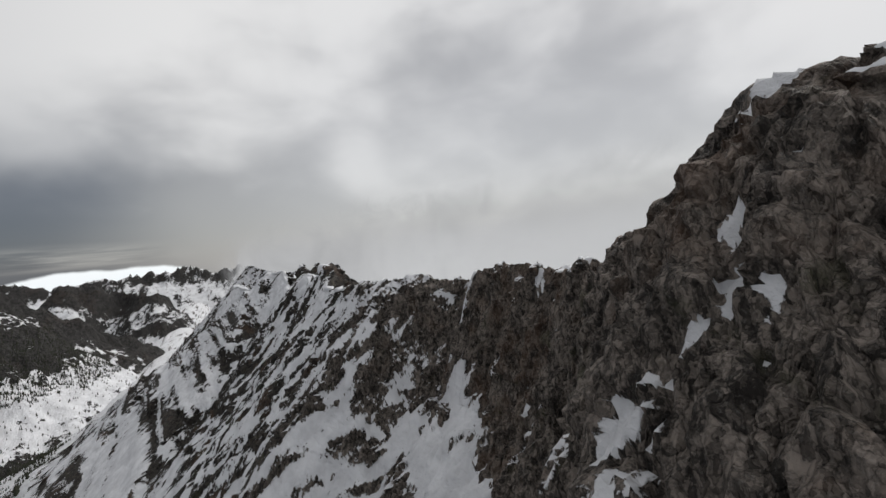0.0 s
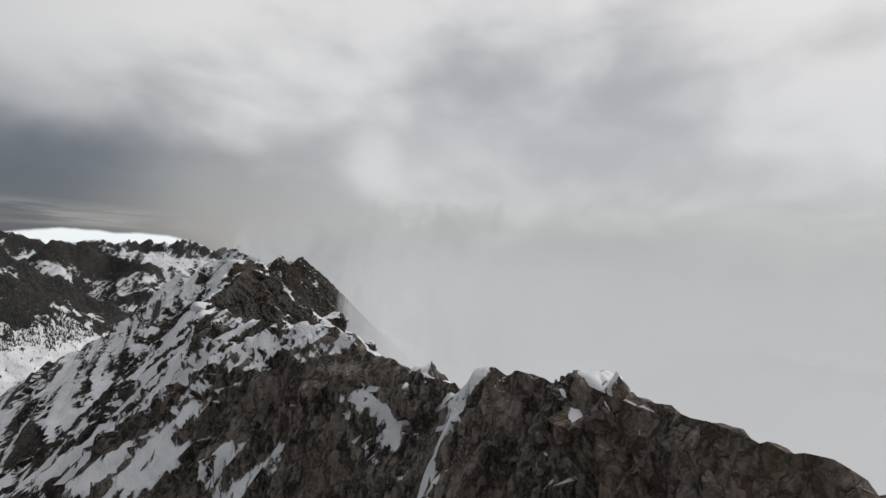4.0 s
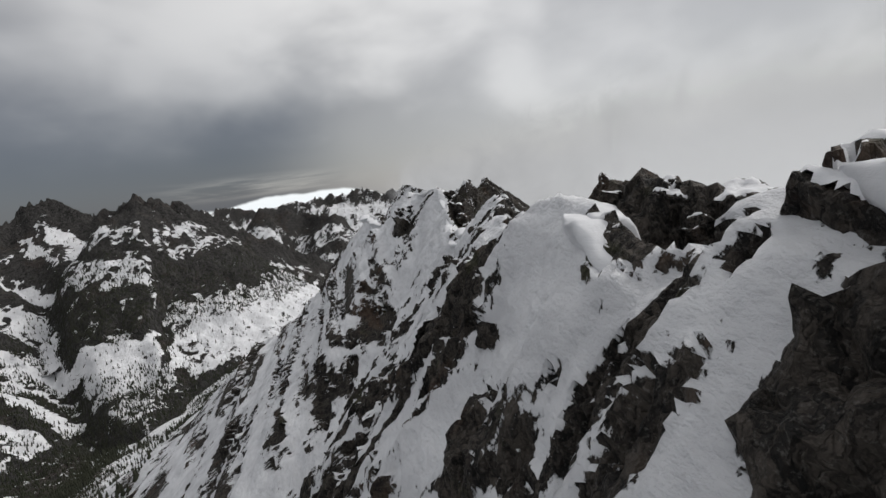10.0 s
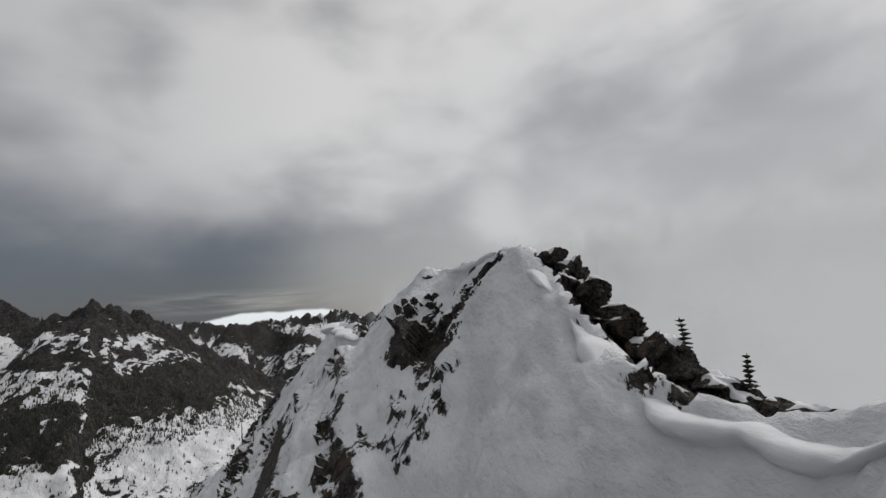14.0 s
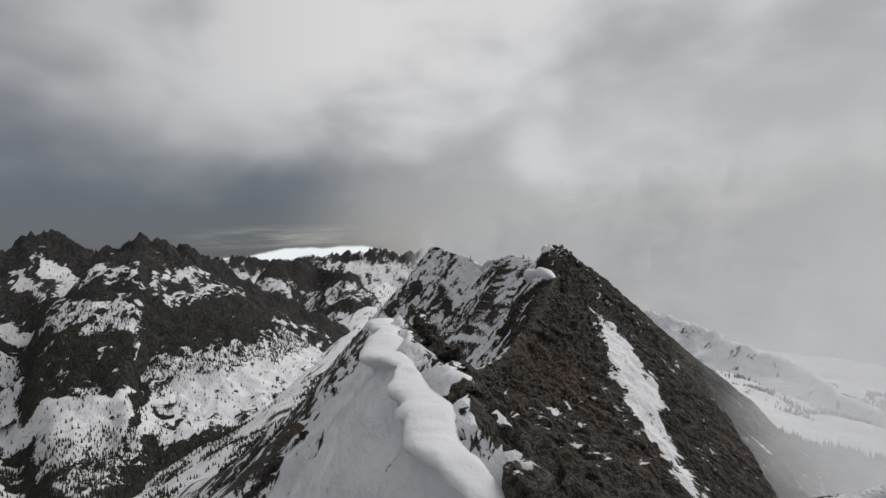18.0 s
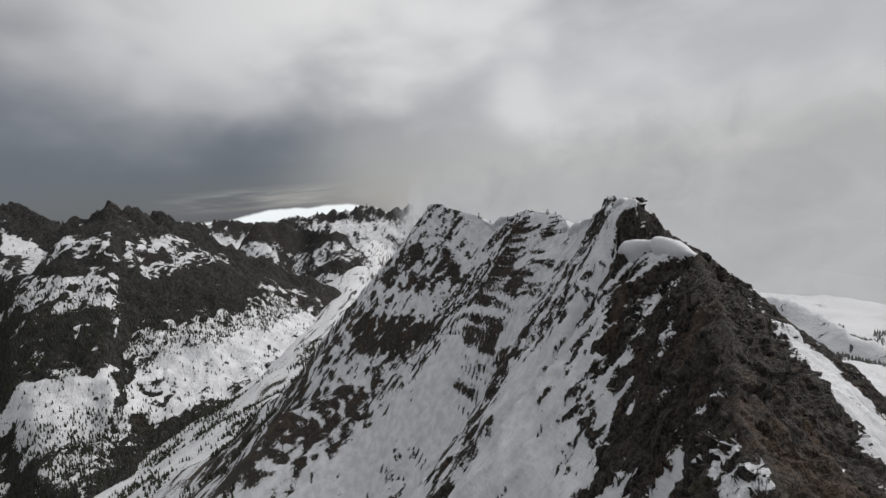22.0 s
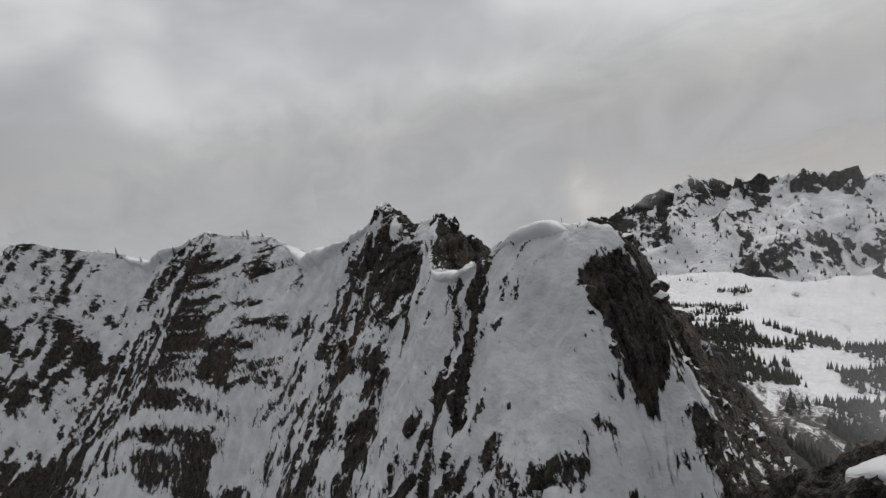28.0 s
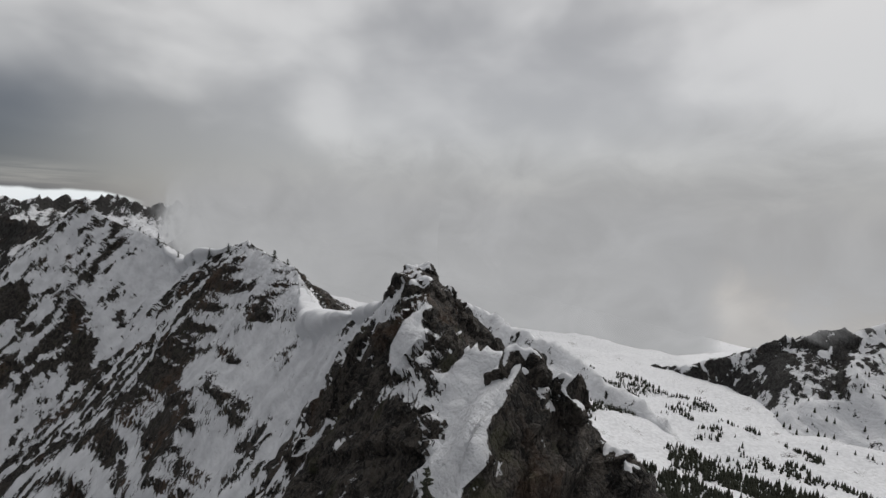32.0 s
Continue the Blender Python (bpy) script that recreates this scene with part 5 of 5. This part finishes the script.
def crown_mesh(height, width, seed, lean):
    """Whorls of drooping boughs, each a row of small needle clumps."""
    rng = np.random.RandomState(seed)
    verts, faces = [], []

    def clump(c, along, up, size):
        side = np.cross(along, up)
        base = len(verts)
        for v in (along * size * 1.5, -along * size * 0.8, side * size * 0.75, -side * size * 0.75, up * size * 0.4, -up * size * 0.5):
            verts.append(c + v + rng.randn(3) * size * 0.15)
        faces.extend((base + a, base + b, base + d) for a, b, d in ((0, 2, 4), (2, 1, 4), (1, 3, 4), (3, 0, 4), (2, 0, 5), (1, 2, 5), (3, 1, 5), (0, 3, 5)))

    levels = 15
    for i in range(levels):
        f = 0.08 + 0.92 * i / (levels - 1)
        long = width * (1.02 - f) ** 0.85 * rng.uniform(0.7, 1.1) + 0.04
        for k in range(rng.randint(5, 8)):
            a = rng.uniform(0, 2 * math.pi)
            if rng.rand() < 0.12:
                continue
            out = np.array([math.cos(a), math.sin(a), 0.15 - 0.45 * (1 - f)])
            out /= np.linalg.norm(out)
            reach = long * rng.uniform(0.6, 1.15)
            root = np.array([lean[0] * f * f, lean[1] * f * f, f * height])
            count = max(2, int(reach / (0.09 * height)) + 1)
            for j in range(count):
                q = (j + 0.6) / count
                p = root + out * reach * q - np.array([0, 0, 0.12 * reach * q * q])
                clump(p, out, np.array([0, 0, 1.0]), 0.05 * height * (1.15 - 0.5 * q))
    clump(np.array([lean[0], lean[1], height * 1.0]), np.array([0, 0, 1.0]), np.array([1.0, 0, 0]), 0.045 * height)
    return mesh_from("crown", verts, faces, NEEDLES)


def twig_mesh(height, seed, lean):
    rng = np.random.RandomState(seed)
    verts, faces = [], []
    for i in range(26):
        f = rng.uniform(0.25, 0.98)
        a = rng.uniform(0, 2 * math.pi)
        root = np.array([lean[0] * f * f, lean[1] * f * f, f * height])
        tip = root + np.array([math.cos(a), math.sin(a), rng.uniform(0.0, 0.5)]) * height * 0.22 * (1.1 - f)
        base = len(verts)
        for v in (root + (0.016, 0, 0), root + (-0.008, 0.014, 0), root + (-0.008, -0.014, 0), tip):
            verts.append(v)
        faces.extend((base + p, base + q, base + r) for p, q, r in ((0, 1, 3), (1, 2, 3), (2, 0, 3), (0, 2, 1)))
    return mesh_from("twigs", verts, faces, BARK)


def conifer(seed, height, width, label):
    t = thing("conifer", Matrix(), label, "conifer tree", "conifers on the ridge")
    trunk, lean = trunk_mesh(height, 0.035 * height, seed)
    part("trunk", trunk, BARK, t)
    part("crown", crown_mesh(height, width, seed + 1, lean), NEEDLES, t)
    return t


def snag(seed, height):
    t = thing("bare_tree", Matrix(), "leafless grey larch standing in the snow", "bare tree", "leafless larches on the ridge")
    trunk, lean = trunk_mesh(height, 0.028 * height, seed, 0.08)
    part("trunk", trunk, BARK, t)
    tagged(part("twigs", twig_mesh(height, seed + 1, lean), BARK, t), kind="stuff")
    return t


def plant(first, spots, base):
    """The first of a kind at the first spot, copies at the others; spots: x, y, z, scale."""
    for i, (x, y, z, k) in enumerate(spots):
        z = min(z, ground_z(x, y) - 0.05)
        m = Matrix.LocRotScale((x, y, z), Euler((0, 0, i * 2.1)), None)
        if i == 0:
            first.matrix_basis = m @ Matrix.Scale(k / base, 4)
        else:
            c = copy_thing(first, m)
            c.scale = (k / base,) * 3


plant(conifer(31, 3.0, 0.85, "small dark green conifer rooted between rocks"),
      [(9.6, -126.5, -1.6, 1.6), (20.6, -79.7, -10.4, 1.9), (19.6, -90.6, -12.8, 1.8), (34.8, -67, -10.6, 2.6), (35.5, -71, -10.8, 2.2), (35, -87, -17.6, 3.0), (37, -84, -18, 2.6), (12.6, -78.5, 0.6, 0.9), (11.2, -82, -0.6, 1.1), (13.4, -41, -3.4, 1.6), (14.2, -38, -3.6, 1.3)], 3.0)
plant(conifer(47, 3.2, 0.7, "narrow dark conifer on the lee of the crest"),
      [(15.0, -5, -7.0, 3.0), (15.5, -7.6, -8.0, 2.8), (14.7, -1.0, -4.9, 1.2), (14.9, -1.9, -5.3, 1.0), (14.8, -0.2, -4.8, 0.9), (16.5, 26, -10.8, 2.0), (26, 62, -24, 3.6), (30, 60, -27, 4.2), (34, 66, -28, 3.6), (44.0, 119.1, -14.8, 4.0), (46, 124, -15, 3.2), (43, 116, -16, 2.6)], 3.2)
plant(conifer(63, 3.4, 0.95, "dark conifer beside a snowy rock tower"),
      [(58.6, 184.6, -5.2, 3.8), (61.8, 188.8, -4.0, 2.4), (64.0, 187.4, -4.8, 2.0), (79, 279, -9.4, 5.5), (80, 272, -9.6, 4.5), (81, 286, -8.6, 4.0), (60.7, 344, -8.0, 3.8), (65.5, 336.6, -9.0, 3.7), (69, 328, -9.4, 3.4), (72, 322, -8.6, 3.6), (57, 350, -7.0, 3.0), (76, 316, -7.6, 3.2)], 3.4)
plant(snag(81, 3.0), [(-13.0, 43.0, -19.8, 4.2), (-10.5, 36, -17.6, 3.4), (-16, 50, -22.6, 3.0), (42.4, 136.5, -9.0, 1.8), (50.9, 160.7, 0.2, 1.6), (57.6, 176.5, -5.2, 2.0), (59, 171.5, -3.6, 1.5), (4.0, -47, -8.0, 1.3)], 3.0)

plant(conifer(91, 1.3, 0.9, "low dark green shrub clinging to the rock"),
      [(5.6, -101, -4.6, 1.3), (7.6, -99.4, -7.0, 1.5), (10.0, -98.3, -8.4, 1.3), (6.4, -94, -5.6, 1.2), (7.2, -105.8, -6.9, 1.4), (8.4, -102, -7.6, 1.6), (6.4, -103, -5.8, 1.2), (9.0, -100.4, -8.0, 1.4), (6.2, -97.5, -5.6, 1.3), (4.2, -110, -1.7, 1.2), (4.4, -112, -1.6, 0.9), (9.0, -127, -0.3, 0.9), (8.6, -125, -0.4, 1.1), (9.6, -147, 1.9, 0.8), (5.6, -157.5, 0.9, 0.9), (10.9, -137.5, 0.9, 0.7)], 1.3)

# ---- forests in the valleys ----
SPRUCE = [(math.cos(a) * 0.22, math.sin(a) * 0.22, 0.05) for a in np.linspace(0, 2 * math.pi, 5)[:-1]] + [(math.cos(a + 0.6) * 0.12, math.sin(a + 0.6) * 0.12, 0.42) for a in np.linspace(0, 2 * math.pi, 5)[:-1]] + [(0, 0, 0.66), (0, 0, 1.0)]
SPRUCE_FACES = [(i, (i + 1) % 4, 8) for i in range(4)] + [(4 + i, 4 + (i + 1) % 4, 9) for i in range(4)]


def forest(name, x, y, z, h, label):
    n = len(x)
    base = np.array(SPRUCE)
    v = np.stack([x, y, z], -1)[:, None, :] + base[None] * h[:, None, None]
    f = np.array(SPRUCE_FACES)[None] + (np.arange(n) * len(base))[:, None, None]
    me = bpy.data.meshes.new(name)
    me.vertices.add(n * len(base))
    me.vertices.foreach_set("co", v.astype(np.float32).ravel())
    me.loops.add(f.size)
    me.loops.foreach_set("vertex_index", f.astype(np.int32).ravel())
    me.polygons.add(f.size // 3)
    me.polygons.foreach_set("loop_start", np.arange(0, f.size, 3, dtype=np.int32))
    me.update(calc_edges=True)
    me.materials.append(NEEDLES)
    return tagged(new(name, me), label, "forest", kind="stuff")


def range_forest(index, count, low, seed, size, label):
    """Trees on the lower slopes of a range, thicker towards its foot, with open chutes."""
    lo, cell, z, d, grove = RANGES[index]
    rng = np.random.RandomState(seed)
    i, j = rng.uniform(1, z.shape[0] - 2, count * 10), rng.uniform(1, z.shape[1] - 2, count * 10)
    a, b = i.astype(int), j.astype(int)
    fi, fj = i - a, j - b
    zz = (z[a, b] * (1 - fi) + z[a + 1, b] * fi) * (1 - fj) + (z[a, b + 1] * (1 - fi) + z[a + 1, b + 1] * fi) * fj
    p = (grove[a, b] + 0.05 * (d[a, b] > 70)) * (zz > low)
    keep = np.nonzero(rng.rand(len(p)) < p)[0][:count]
    x, y = lo[0] + j[keep] * cell, lo[1] + i[keep] * cell
    return forest("forest", x, y, zz[keep] - 0.3, rng.uniform(0.45, 1.2, len(keep)) * size, label)


def floor_forest(count, x0, x1, y0, y1, seed, size, label, cut=0.0):
    rng = np.random.RandomState(seed)
    x, y = rng.uniform(x0, x1, count * 5), rng.uniform(y0, y1, count * 5)
    z = ridge_height(x, y)[0] + 8 * fbm(x / 90, y / 90, 4, 55)
    keep = np.nonzero(rng.rand(len(x)) < step(fbm(x / 70, y / 70, 3, seed + 2), cut, cut + 0.35))[0][:count]
    return forest("forest", x[keep], y[keep], z[keep] - 0.3, rng.uniform(0.5, 1.2, len(keep)) * size, label)


range_forest(0, 125000, -360, 11, 6.4, "dark conifer forest on the lower mountainside")
range_forest(1, 12000, -400, 12, 7.5, "scattered conifers on a snowy spur")
range_forest(4, 11000, -330, 13, 8.0, "conifers on the sunlit snow slope")
range_forest(5, 1800, -330, 14, 7.0, "conifers on the snow shoulder")
floor_forest(9000, -640, -220, -250, 900, 15, 6.0, "conifers on the snowy valley floor", -0.1)
floor_forest(16000, -730, -390, 250, 720, 20, 8.0, "dense dark conifer forest in the valley bottom", -0.6)
floor_forest(4000, -440, -290, 760, 1080, 21, 7.0, "belt of dark conifers crossing the valley slope", -0.3)
floor_forest(2200, -210, -90, 60, 480, 16, 5.0, "scattered larches and conifers below the ridge", 0.15)
floor_forest(9000, 190, 540, -40, 420, 17, 8.5, "conifer forest in the eastern valley", -0.35)
floor_forest(3000, -420, -70, 400, 900, 19, 6.0, "conifers on the slopes below the northern spur", 0.0)
floor_forest(3000, 470, 740, 240, 860, 22, 6.5, "scattered conifers on the far snow slope", 0.05)
floor_forest(500, -200, -110, -160, 40, 18, 3.0, "small trees on the snow basin", 0.35)
